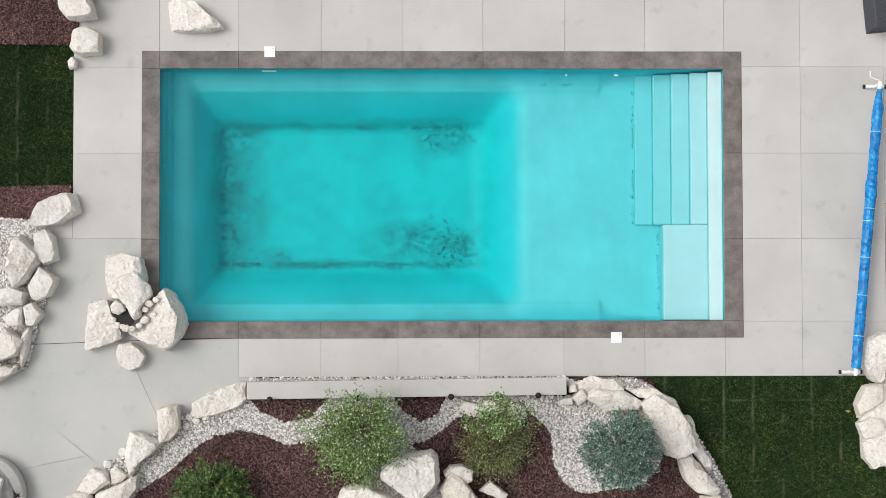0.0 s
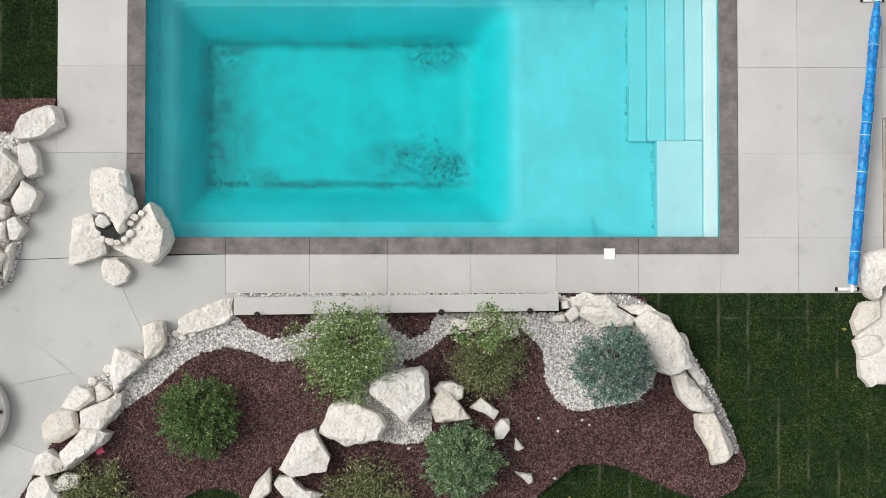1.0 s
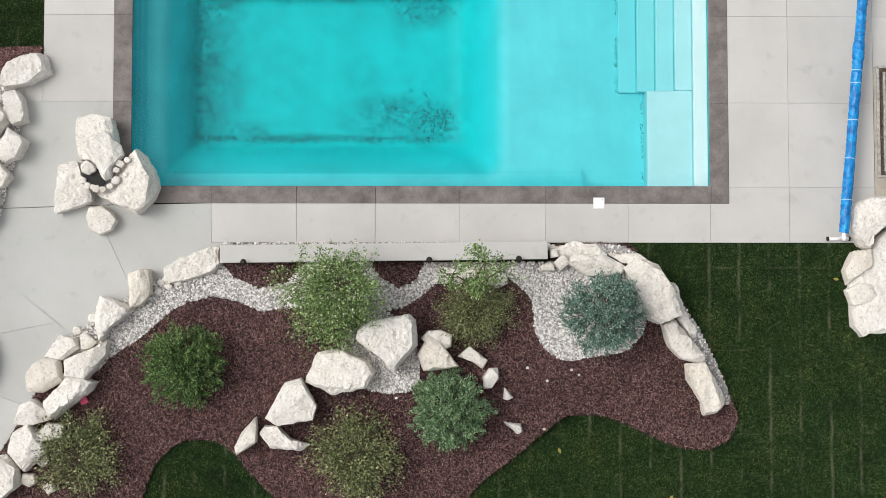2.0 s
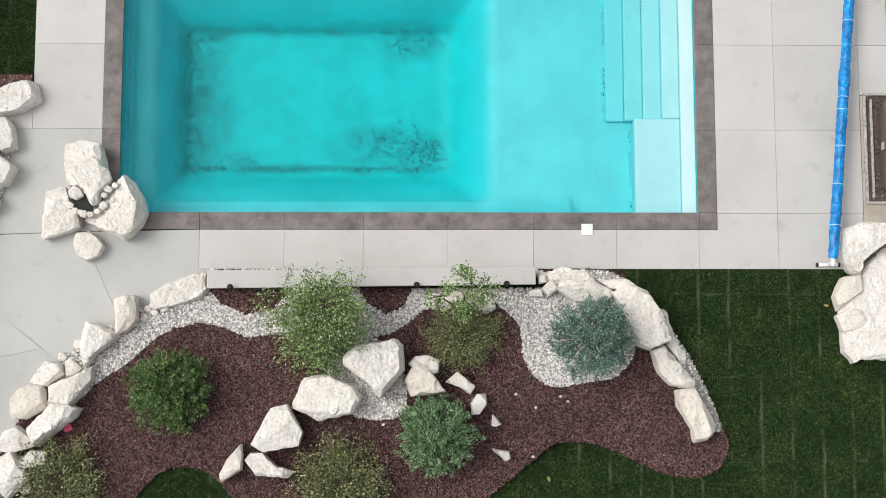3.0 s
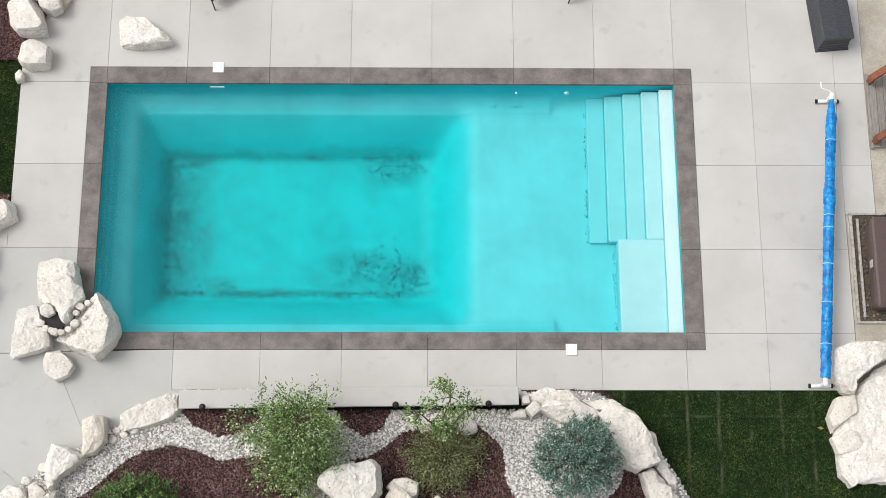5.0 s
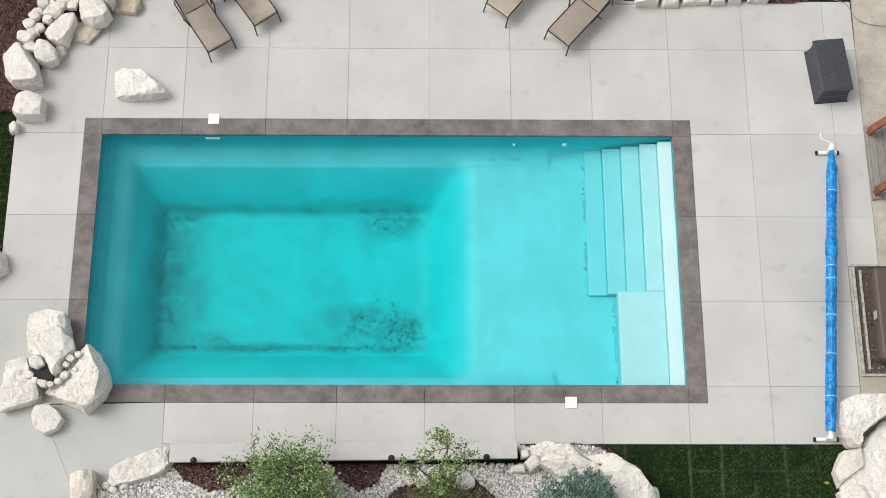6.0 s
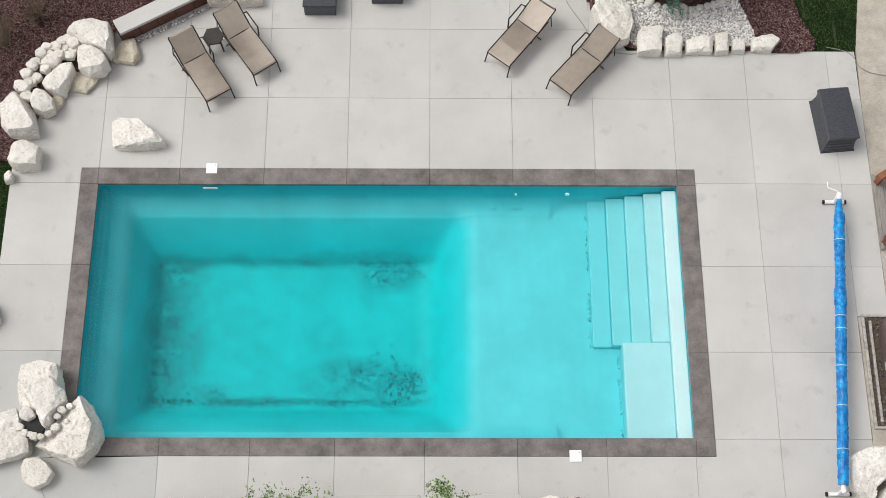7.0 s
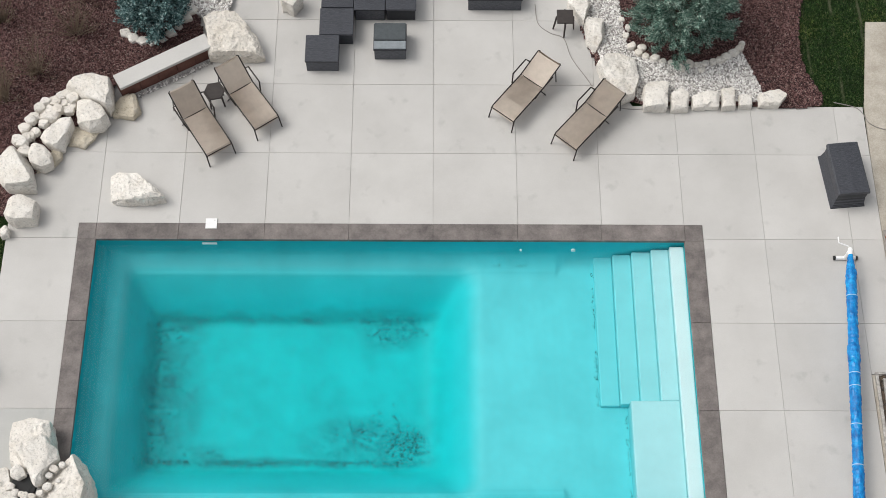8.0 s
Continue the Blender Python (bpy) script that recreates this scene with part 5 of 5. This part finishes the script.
def conifer(name, x, y, z, r, h, label, material, count, seed, low=0.15, needle=0.05, width=0.0095):
    rng = np.random.default_rng(seed)
    root = thing(name, label, "shrub", at=(x, y, z))
    part("trunk", tube([(0, 0, -0.1), (0.02, 0, h * 0.4), (0, 0.01, h * 0.9)], [0.06, 0.045, 0.015]), BARK, root)
    bm = bmesh.new()
    tips, dirs = [], []
    limbs = 110
    tufts = 6 if r < 0.8 else 10
    for i in range(limbs):
        f = (i + 0.5) / limbs
        a = i * 2.39996 + rng.normal(0, 0.2)
        t = f ** 0.85
        zz = low * h + (1 - low) * h * t
        reach = r * math.sqrt(max(0.03, 1 - (max(0, t - 0.12) / 0.92) ** 1.8)) * rng.uniform(0.82, 1.1)
        if f > 0.72:
            reach = r * rng.uniform(0.0, 0.55)
        start = Vector((0, 0, zz * 0.75))
        end = Vector((reach * math.cos(a), reach * math.sin(a), zz + 0.1 * r))
        add_tube(bm, [start, start.lerp(end, 0.6) - Vector((0, 0, 0.03)), end], [0.014, 0.009, 0.003], 4)
        d = (end - start).normalized()
        for k in range(tufts):
            s = 0.45 + 0.55 * math.sqrt(rng.random())
            tuft = start.lerp(end, s) + Vector(rng.normal(0, 0.07 * r + 0.02, 3))
            aim = d * 0.7 + Vector((tuft.x / r * 0.3, tuft.y / r * 0.3, 0.4)) + Vector(rng.normal(0, 0.35, 3))
            aim.normalize()
            for m in range(max(1, count // limbs // tufts)):
                tips.append(tuft + aim * rng.uniform(0.0, 0.17) + Vector(rng.normal(0, 0.013, 3)))
                dirs.append(aim)
    part("branchwork", bm, BARK, root)
    me = leaf_cloud("foliage", np.array(tips), np.array(dirs), needle, width, material, rng, 0.5, 7)
    new("foliage", me).parent = root
    return root


def leafy(name, x, y, z, crowns, label, material, seed, leaf=0.05, width=0.016, category="shrub"):
    """Stems rising into several loose crowns, each (dx, dy, dz, radius, height, leaves)."""
    rng = np.random.default_rng(seed)
    root = thing(name, label, category, at=(x, y, z))
    bm = bmesh.new()
    pts, dirs = [], []
    for dx, dy, dz, r, h, leaves in crowns:
        twigs = max(8, leaves // 45)
        base = Vector((0, 0, 0))
        hub = Vector((dx, dy, dz))
        add_tube(bm, [base - Vector((0, 0, 0.1)), base.lerp(hub, 0.5) + Vector(rng.normal(0, 0.04, 3)), hub], [0.03, 0.02, 0.01], 5)
        for i in range(twigs):
            u = Vector(rng.normal(0, 1, 3))
            u.z = abs(u.z) * 0.6 - 0.3 * rng.random()
            u.normalize()
            end = hub + Vector((u.x * r, u.y * r, u.z * h)) * rng.uniform(0.55, 1.12)
            mid = hub.lerp(end, 0.5) + Vector(rng.normal(0, 0.05, 3))
            add_tube(bm, [hub, mid, end], [0.008, 0.005, 0.002], 4)
            for k in range(leaves // twigs):
                s = 0.25 + 0.8 * rng.random() ** 0.7
                q = (hub.lerp(mid, s * 2) if s < 0.5 else mid.lerp(end, s * 2 - 1)) + Vector(rng.normal(0, 0.04 + 0.05 * r, 3))
                pts.append(q)
                dirs.append(u + Vector((0, 0, 0.2)))
    part("branchwork", bm, BARK, root)
    me = leaf_cloud("leaves", np.array(pts), np.array(dirs), leaf, width, material, rng, 0.7, 2)
    new("leaves", me).parent = root
    return root


conifer("yew_shrub", -4.84, -6.27, 0.08, 0.68, 0.95, "round deep green conifer shrub in the mulch bed", YEWLEAF, 4600, 21)
conifer("spruce_shrub", 3.50, -5.24, 0.08, 0.70, 1.7, "rounded blue-green dwarf spruce standing in gravel", BLUELEAF, 4600, 22)
conifer("spruce_shrub", 0.46, -7.15, 0.25, 0.66, 1.1, "rounded grey-green dwarf conifer in the mulch bed", TEALLEAF, 4600, 23)
conifer("spruce_tree", 6.1, 7.85, 0.03, 0.95, 2.3, "broad young blue-green spruce ringed by white stones", BLUELEAF, 12000, 24, 0.06, 0.075, 0.009)
conifer("spruce_shrub", -5.3, 8.05, 0.1, 0.62, 1.1, "small blue spruce beside the seat wall", SPRUCELEAF, 5200, 25, 0.1, 0.07, 0.015)
leafy("leafy_shrub", -1.92, -4.95, 0.05, [(0.1, -0.2, 0.55, 0.92, 0.5, 4200), (0.25, 0.1, 1.2, 0.85, 0.55, 3400), (-0.5, 0.3, 1.6, 0.65, 0.5, 620), (0.25, 0.3, 2.0, 0.75, 0.45, 1400)], "tall fresh green leafy shrub with loose upper sprigs", GREENLEAF, 31)
leafy("leafy_shrub", 1.0, -5.05, 0.1, [(0.0, -0.15, 0.45, 0.75, 0.4, 5200)], "low wispy olive-green shrub in the mulch bed", OLIVELEAF, 32, 0.06, 0.009)
leafy("sapling", 1.0, -4.75, 0.05, [(0.0, 0.2, 1.2, 0.4, 0.5, 420), (-0.5, 0.25, 1.7, 0.32, 0.4, 200), (0.1, 0.45, 2.2, 0.45, 0.4, 330), (0.4, 0.3, 1.8, 0.35, 0.4, 160)], "slender sapling with sparse small leaves", GREENLEAF, 33, 0.05, 0.018, "tree")
leafy("olive_shrub", -1.46, -8.1, 0.2, [(0, 0, 0.35, 0.88, 0.45, 5200)], "spreading olive-green shrub in the mulch bed", OLIVELEAF, 34, 0.06, 0.015)
leafy("olive_shrub", -7.0, -8.1, 0.05, [(0, 0, 0.3, 0.85, 0.35, 3200), (0.35, 0.45, 0.25, 0.4, 0.3, 350)], "sparse olive-green shrub behind the rock edge", OLIVELEAF, 35, 0.055, 0.015)


def bare_shrub(x, y, seed, h=0.9):
    rng = np.random.default_rng(seed)
    bm = bmesh.new()
    for i in range(46):
        a, lean = rng.uniform(0, 6.28), rng.uniform(0.1, 0.75)
        end = Vector((lean * math.cos(a), lean * math.sin(a), h * rng.uniform(0.6, 1.0)))
        mid = end * 0.5 + Vector(rng.normal(0, 0.05, 3))
        add_tube(bm, [(0, 0, -0.05), mid, end], [0.012, 0.007, 0.002], 4)
        for k in range(3):
            s = mid.lerp(end, rng.random())
            add_tube(bm, [s, s + Vector(rng.normal(0, 0.13, 3)) + Vector((0, 0, 0.08))], [0.004, 0.0015], 4)
    ob = tagged(part("bare_shrub", bm, TWIGS), "leafless twiggy shrub in the bark mulch", "shrub", "bare shrubs")
    ob.location = (x, y, 0.06)


for k, (x, y) in enumerate([(-7.7, 6.6), (-7.0, 7.6), (-8.6, 7.9), (-6.9, 8.6), (-8.3, 5.9)]):
    bare_shrub(x, y, 50 + k)


# ---- loungers and small tables ----
def lounger(back_deg):
    root = thing("sun_lounger", "taupe sling sun lounger on a dark bronze frame", "sun lounger", "loungers on the deck")
    w, seat_y, back = 0.29, 1.04, 0.62
    c, s = math.cos(radians(back_deg)), math.sin(radians(back_deg))
    head = (seat_y + back * c, 0.36 + back * s)

    def sling(points):
        bm = bmesh.new()
        rows = []
        for y, z in points:
            rows.append([bm.verts.new((x, y, z - 0.018 * (1 - (x / w) ** 2))) for x in np.linspace(-w + 0.015, w - 0.015, 7)])
        for a, b in zip(rows, rows[1:]):
            for k in range(6):
                bm.faces.new((a[k], a[k + 1], b[k + 1], b[k]))
        bmesh.ops.solidify(bm, geom=bm.faces[:], thickness=0.012)
        return bm

    part("seat", sling([(0.0, 0.31), (0.06, 0.36), (0.4, 0.375), (0.75, 0.37), (seat_y, 0.365)]), FABRIC, root, "stretched taupe sling seat")
    part("backrest", sling([(seat_y + 0.01, 0.37), (seat_y + 0.25 * c, 0.37 + 0.25 * s), (seat_y + 0.44 * c, 0.37 + 0.44 * s), (head[0] - 0.02, head[1]), (head[0] + 0.03, head[1] - 0.02)]), FABRIC, root, "raised taupe sling backrest")
    for sx in (-w, w):
        part("side_rail", tube([(sx, 0.0, 0.30), (sx, 0.06, 0.36), (sx, seat_y, 0.365)], 0.014), BRONZE, root)
        part("back_rail", tube([(sx, seat_y, 0.365), (sx, head[0], head[1]), (sx * 0.9, head[0] + 0.03, head[1] - 0.02)], 0.014), BRONZE, root)
        part("leg", tube([(sx, 0.03, 0.33), (sx * 1.04, -0.05, 0.0)], 0.014), BRONZE, root)
        part("leg", tube([(sx, seat_y - 0.08, 0.36), (sx * 1.06, seat_y + 0.1, 0.0)], 0.014), BRONZE, root)
        part("armrest", tube([(sx * 1.05, seat_y - 0.3, 0.36), (sx * 1.22, seat_y - 0.22, 0.58), (sx * 1.22, seat_y + 0.22, 0.60), (sx * 1.05, seat_y + 0.3, 0.48)], 0.016), BRONZE, root)
        part("back_stay", tube([(sx, seat_y + 0.45 * c, 0.36 + 0.45 * s), (sx * 1.02, seat_y + 0.5, 0.02)], 0.012), BRONZE, root)
    for y, z in ((0.02, 0.32), (seat_y, 0.35)):
        part("crossbar", tube([(-w, y, z), (w, y, z)], 0.012), BRONZE, root)
    return root


def place(foot, head):
    a = math.degrees(math.atan2(head[1] - foot[1], head[0] - foot[0])) - 90
    return pose(foot[0], foot[1], 0.001, 0, 0, a)


first = lounger(38)
first.matrix_basis = place((-3.64, 4.58), (-4.56, 6.0))
copy_thing(first, place((-2.70, 5.22), (-3.72, 6.67)))
second = lounger(20)
second.matrix_basis = place((2.20, 5.46), (3.20, 6.72))
copy_thing(second, place((3.49, 4.80), (4.56, 6.03)))


def side_table(x, y, sides, r, h, label, turn):
    t = thing("side_table", label, "side table", at=(x, y, 0.001), turn=turn)
    top = [(r * math.cos(6.2832 * k / sides), r * math.sin(6.2832 * k / sides)) for k in range(sides)]
    part("tabletop", prism(top, h - 0.035, h, 0.01), DARKRESIN, t)
    for k in range(4):
        a = math.pi / 4 + k * math.pi / 2
        part("leg", tube([(0.72 * r * math.cos(a), 0.72 * r * math.sin(a), h - 0.03), (0.9 * r * math.cos(a), 0.9 * r * math.sin(a), 0)], [0.024, 0.018], 6), DARKRESIN, t)


side_table(-3.83, 5.95, 6, 0.23, 0.45, "small dark brown resin side table between the loungers", 12)
side_table(3.60, 7.86, 4, 0.25, 0.48, "small dark square stool on the deck", 45)


# ---- wicker lounge set and deck box ----
def wicker_block(x0, y0, x1, y1, h, label, cushion=False, back=None):
    w = thing("lounge_section", label, "outdoor sofa", "wicker lounge set", at=((x0 + x1) / 2, (y0 + y1) / 2, 0.001))
    a, b = (x1 - x0) / 2, (y1 - y0) / 2
    part("base", box(-a + 0.02, -b + 0.02, 0.0, a - 0.02, b - 0.02, h - 0.06, 0.012), WICKER, w)
    part("top_panel", box(-a, -b, h - 0.058, a, b, h, 0.015), WICKER, w)
    if cushion:
        part("seat_cushion", box(-a + 0.01, -b + 0.23, h + 0.002, a - 0.01, b - 0.01, h + 0.05, 0.03), CUSHION, w, "thin grey seat pad")
        part("front_pad", box(-a + 0.01, -b + 0.01, h + 0.002, a - 0.01, -b + 0.22, h + 0.035, 0.02), PALEPAD, w, "pale grey front pad")
    if back:
        part("backrest", box(-a, b - 0.14, h + 0.002, a, b, h + 0.3, 0.03), WICKER, w)
    return w


wicker_block(-1.98, 6.72, -1.26, 7.40, 0.40, "square charcoal wicker ottoman on the deck")
wicker_block(-1.70, 7.41, -0.97, 8.10, 0.40, "square charcoal wicker seat section on the deck")
wicker_block(-0.53, 7.02, 0.18, 7.70, 0.40, "charcoal wicker ottoman with a grey pad", True)
wicker_block(-1.68, 8.11, -0.98, 8.85, 0.42, "charcoal wicker corner seat section", False, True)
wicker_block(-0.97, 8.04, -0.29, 8.85, 0.42, "charcoal wicker middle seat section", False, True)
wicker_block(-0.28, 8.05, 0.38, 8.85, 0.42, "charcoal wicker end seat section", False, True)
wicker_block(1.50, 8.32, 2.70, 9.0, 0.42, "wide charcoal wicker bench at the deck's far side")


def deck_box():
    d = thing("deck_box", "charcoal woven resin storage box with a curved lid", "storage box", at=(9.22, 4.10, 0.001), turn=5.4)
    bm = bmesh.new()
    levels = ((0.0, 0.36, 0.62), (0.1, 0.325, 0.585), (0.3, 0.30, 0.56), (0.5, 0.305, 0.565))
    rings = [[bm.verts.new((sx * a, sy * b, z)) for sx, sy in ((-1, -1), (1, -1), (1, 1), (-1, 1))] for z, a, b in levels]
    for p, q in zip(rings, rings[1:]):
        for k in range(4):
            bm.faces.new((p[k], p[(k + 1) % 4], q[(k + 1) % 4], q[k]))
    bm.faces.new(rings[0][::-1])
    bm.faces.new(rings[-1])
    part("body", bm, WICKER, d)
    bm = bmesh.new()
    prof = [(-0.325, 0.502), (-0.325, 0.56), (-0.30, 0.58), (0.0, 0.592), (0.30, 0.58), (0.325, 0.56), (0.325, 0.502)]
    ends = [[bm.verts.new((x, y, z)) for x, z in prof] for y in (-0.585, 0.585)]
    n = len(prof)
    for k in range(n):
        bm.faces.new((ends[0][k], ends[0][(k + 1) % n], ends[1][(k + 1) % n], ends[1][k]))
    bm.faces.new(ends[0][::-1])
    bm.faces.new(ends[1])
    bmesh.ops.recalc_face_normals(bm, faces=bm.faces[:])
    part("lid", bm, WICKER, d)


deck_box()


# ---- cover reel ----
def cover_reel():
    a, b = Vector((9.06, 2.22, 0.40)), Vector((8.50, -3.62, 0.40))
    r = thing("cover_reel", "blue solar pool cover rolled on a white reel", "pool cover reel")
    rng = random.Random(5)
    pts, rad = [], []
    n = 150
    for k in range(n + 1):
        t = k / n
        pts.append(a.lerp(b, t) + Vector((rng.uniform(-0.006, 0.006), 0, rng.uniform(-0.006, 0.006))))
        base = 0.045 + 0.055 * min(1, t / 0.06) if t < 0.06 else 0.106 + 0.004 * math.sin(t * 17) + (0.016 if 0.33 < t < 0.39 else 0)
        rad.append(base + rng.uniform(-0.003, 0.003))
    bm = bmesh.new()
    add_tube(bm, pts, rad, 22)
    for v in bm.verts:
        v.co += Vector((noise.noise(v.co * 7), 0, noise.noise(v.co * 7 + Vector((9, 0, 0))))) * 0.006
        v.co += Vector((noise.noise(v.co * 24), 0, noise.noise(v.co * 24 + Vector((5, 0, 0))))) * 0.005
    part("rolled_cover", bm, BLUE, r, "crinkled blue bubble cover")
    for t in (0.155, 0.43, 0.475, 0.605, 0.74, 0.885):
        p = a.lerp(b, t)
        d = (b - a).normalized()
        part("tie_strap", tube([p - d * 0.007, p + d * 0.007], 0.117, 22), STRAP, r)
    for p, sign in ((a, 1), (b, -1)):
        d = (a - b).normalized() * sign
        q = p + d * 0.10
        stand = part("end_stand", tube([(q.x, q.y, 0.06), (q.x, q.y, 0.44)], 0.04, 12), WHITE, r, "white tubular end stand")
        part("axle", tube([p - d * 0.02, q + d * 0.04], 0.045, 12), WHITE, r)
        part("axle_knob", tube([q + d * 0.042, q + d * 0.06], 0.03, 12), WHITE, stand)
        bar = part("foot_bar", tube([(q.x - 0.2, q.y, 0.05), (q.x + 0.2, q.y, 0.05)], 0.04, 12), WHITE, r)
        for s in (-1, 1):
            part("foot_cap", tube([(q.x + s * 0.202, q.y, 0.05), (q.x + s * 0.24, q.y, 0.05)], 0.045, 12), BLACK, bar, "black rubber foot cap")
    q = a + Vector((0.01, 0.15, 0))
    part("crank", tube([q, q + Vector((-0.03, 0.03, 0.02)), q + Vector((-0.22, 0.09, 0.05)), q + Vector((-0.22, 0.22, 0.05))], 0.014), WHITE, r, "white crank handle")


cover_reel()


# ---- east side ----
def window_well():
    f = thing("framed_well", "low metal-framed pit of dark pebbles beside the deck", "pit frame")
    x0, y0, x1, y1 = 9.34, -2.40, 10.9, -0.17
    for a, b, c, d in ((x0, y0, x0 + 0.06, y1), (x0 + 0.14, y0 + 0.08, x0 + 0.19, y1 - 0.08), (x0, y0 - 0.05, x1, y0), (x0, y1, x1, y1 + 0.05)):
        part("frame_bar", box(a, b, -0.02, c, d, 0.05, 0.008), STEEL, f)
    part("pit_floor", box(x0 + 0.06, y0, -0.05, x1, y1, -0.006), BARK, f, "dark earth at the bottom")
    rng = np.random.default_rng(3)
    n = 900
    at = np.column_stack([rng.uniform(x0 + 0.07, x1, n), rng.uniform(y0, y1, n), rng.uniform(-0.005, 0.02, n)])
    s = rng.uniform(0.012, 0.03, n)
    o = new("pebbles", many("pebbles", ICO, ICO_FACES, at, turned(rng, n), np.column_stack([s, s, s * 0.6]), DARKPEB))
    o.parent = f
    tagged(o, kind="stuff")


window_well()


def chest():
    c = thing("storage_chest", "dark brown moulded plastic chest with a ribbed rim", "storage chest", at=(10.15, -1.30, 0.02))
    part("body", box(-0.52, -0.90, 0.0, 0.52, 0.90, 0.42, 0.09), CHEST, c)
    lid = part("lid", box(-0.55, -0.94, 0.424, 0.55, 0.94, 0.56, 0.06), CHEST, c)
    for y in (-0.45, 0.05, 0.5):
        part("lid_rib", box(-0.3, y, 0.562, 0.5, y + 0.09, 0.585, 0.008), CHEST, lid)
    part("latch", box(-0.59, -0.1, 0.38, -0.553, 0.06, 0.5, 0.008), STEEL, lid, "pale metal latch")
    part("handle", tube([(-0.25, 0.945, 0.45), (-0.2, 1.02, 0.46), (0.1, 1.02, 0.46), (0.15, 0.945, 0.45)], 0.014), BLACK, c)


chest()


def timber_steps():
    s = thing("timber_platform", "weathered grey board platform with red-brown timber rails", "timber platform", at=(9.98, 1.30, 0.0))
    for k in range(7):
        part("board", box(0.0 + k * 0.15, 0.0, 0.02, 0.143 + k * 0.15, 1.62, 0.06, 0.004), GREYWOOD, s)
    part("edge_board", box(-0.06, -0.03, 0.0, -0.004, 1.65, 0.07, 0.006), GREYWOOD, s)
    for y in (0.02, 1.36):
        m = Matrix.Translation((0, y, 0.0)) @ pose(0, 0, 0, 0, 0, 32)
        part("rail", box(-0.02, 0.0, 0.30, 1.3, 0.14, 0.44, 0.008, m), REDWOOD, s, "red-brown timber rail")
        part("post", box(0.02, 0.02, 0.062, 0.13, 0.13, 0.30, 0.006, m), REDWOOD, s)


timber_steps()


def cable(points, label):
    pts = [Vector(p) for p in points]
    fine = []
    for i in range(len(pts) - 1):
        p0, p1, p2, p3 = pts[max(i - 1, 0)], pts[i], pts[i + 1], pts[min(i + 2, len(pts) - 1)]
        for k in range(6):
            t = k / 6
            fine.append(0.5 * (2 * p1 + (p2 - p0) * t + (2 * p0 - 5 * p1 + 4 * p2 - p3) * t * t + (3 * p1 - p0 - 3 * p2 + p3) * t ** 3))
    fine.append(pts[-1])
    tagged(part("cable", tube(fine, 0.009, 6), CABLE), label, "cable")


cable([(3.0, 8.5, 0.01), (3.05, 8.0, 0.01), (3.3, 7.75, 0.01), (3.6, 7.6, 0.01), (3.75, 7.1, 0.01), (4.1, 6.5, 0.01), (4.35, 6.0, 0.01), (4.9, 5.82, 0.01), (5.6, 5.84, 0.01), (7.5, 5.87, 0.012)], "thin grey cable lying across the deck")
cable([(9.3, 6.0, 0.02), (9.8, 5.85, 0.012), (10.0, 5.5, 0.012), (10.3, 5.35, 0.01), (10.8, 5.3, 0.01)], "thin pale cable lying over the deck's edge")

bm = box(-0.08, -0.06, 0, 0.08, 0.06, 0.03, 0.01)
add_box(bm, -0.02, 0.0, 0.028, 0.07, 0.1, 0.05, 0.008)
ob = tagged(part("plastic_scrap", bm, PINK), "crumpled bright pink plastic scrap by the rocks", "litter")
ob.matrix_basis = pose(-6.93, -7.02, 0.06, 0, 0, 20)

def fallen_leaf(x, y, z, turn):
    bm = bmesh.new()
    top = [bm.verts.new(c) for c in ((0, -0.06, 0.0), (0.035, 0.0, 0.012), (0, 0.07, 0.004), (-0.035, 0.0, 0.012), (0, 0.0, 0.0))]
    for k in range(4):
        bm.faces.new((top[k], top[(k + 1) % 4], top[4]))
    bmesh.ops.solidify(bm, geom=bm.faces[:], thickness=0.003)
    leaf = tagged(part("fallen_leaf", bm, DRYLEAF), "dry yellow fallen leaf lying on the lawn", "leaf", "fallen leaves")
    leaf.matrix_basis = pose(x, y, z, 0, 0, turn)


for x, y, t in ((2.72, -8.05, 20), (8.45, -4.55, 80), (5.0, -9.0, 130)):
    fallen_leaf(x, y, -0.02, t)

# round fire pit at the deck's edge
fp = thing("fire_pit", "round grey concrete fire pit filled with white rocks", "fire pit", at=(-9.62, -6.22, 0.0))
bm = bmesh.new()
add_tube(bm, [(0, 0, 0), (0, 0, 0.33), (0, 0, 0.36), (0, 0, 0.36), (0, 0, 0.2)], [0.86, 0.86, 0.84, 0.68, 0.66], 48, True)
part("bowl", bm, SUBBASE, fp, "grey cast concrete bowl", True)

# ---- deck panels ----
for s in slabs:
    part("concrete_panel", prism(inset(ccw(list(s)), 0.0025), -0.016, 0.0, 0.003), GREYCONC if s[0][0] < -6 and s[0][1] < -0.9 else CONCRETE, deck)
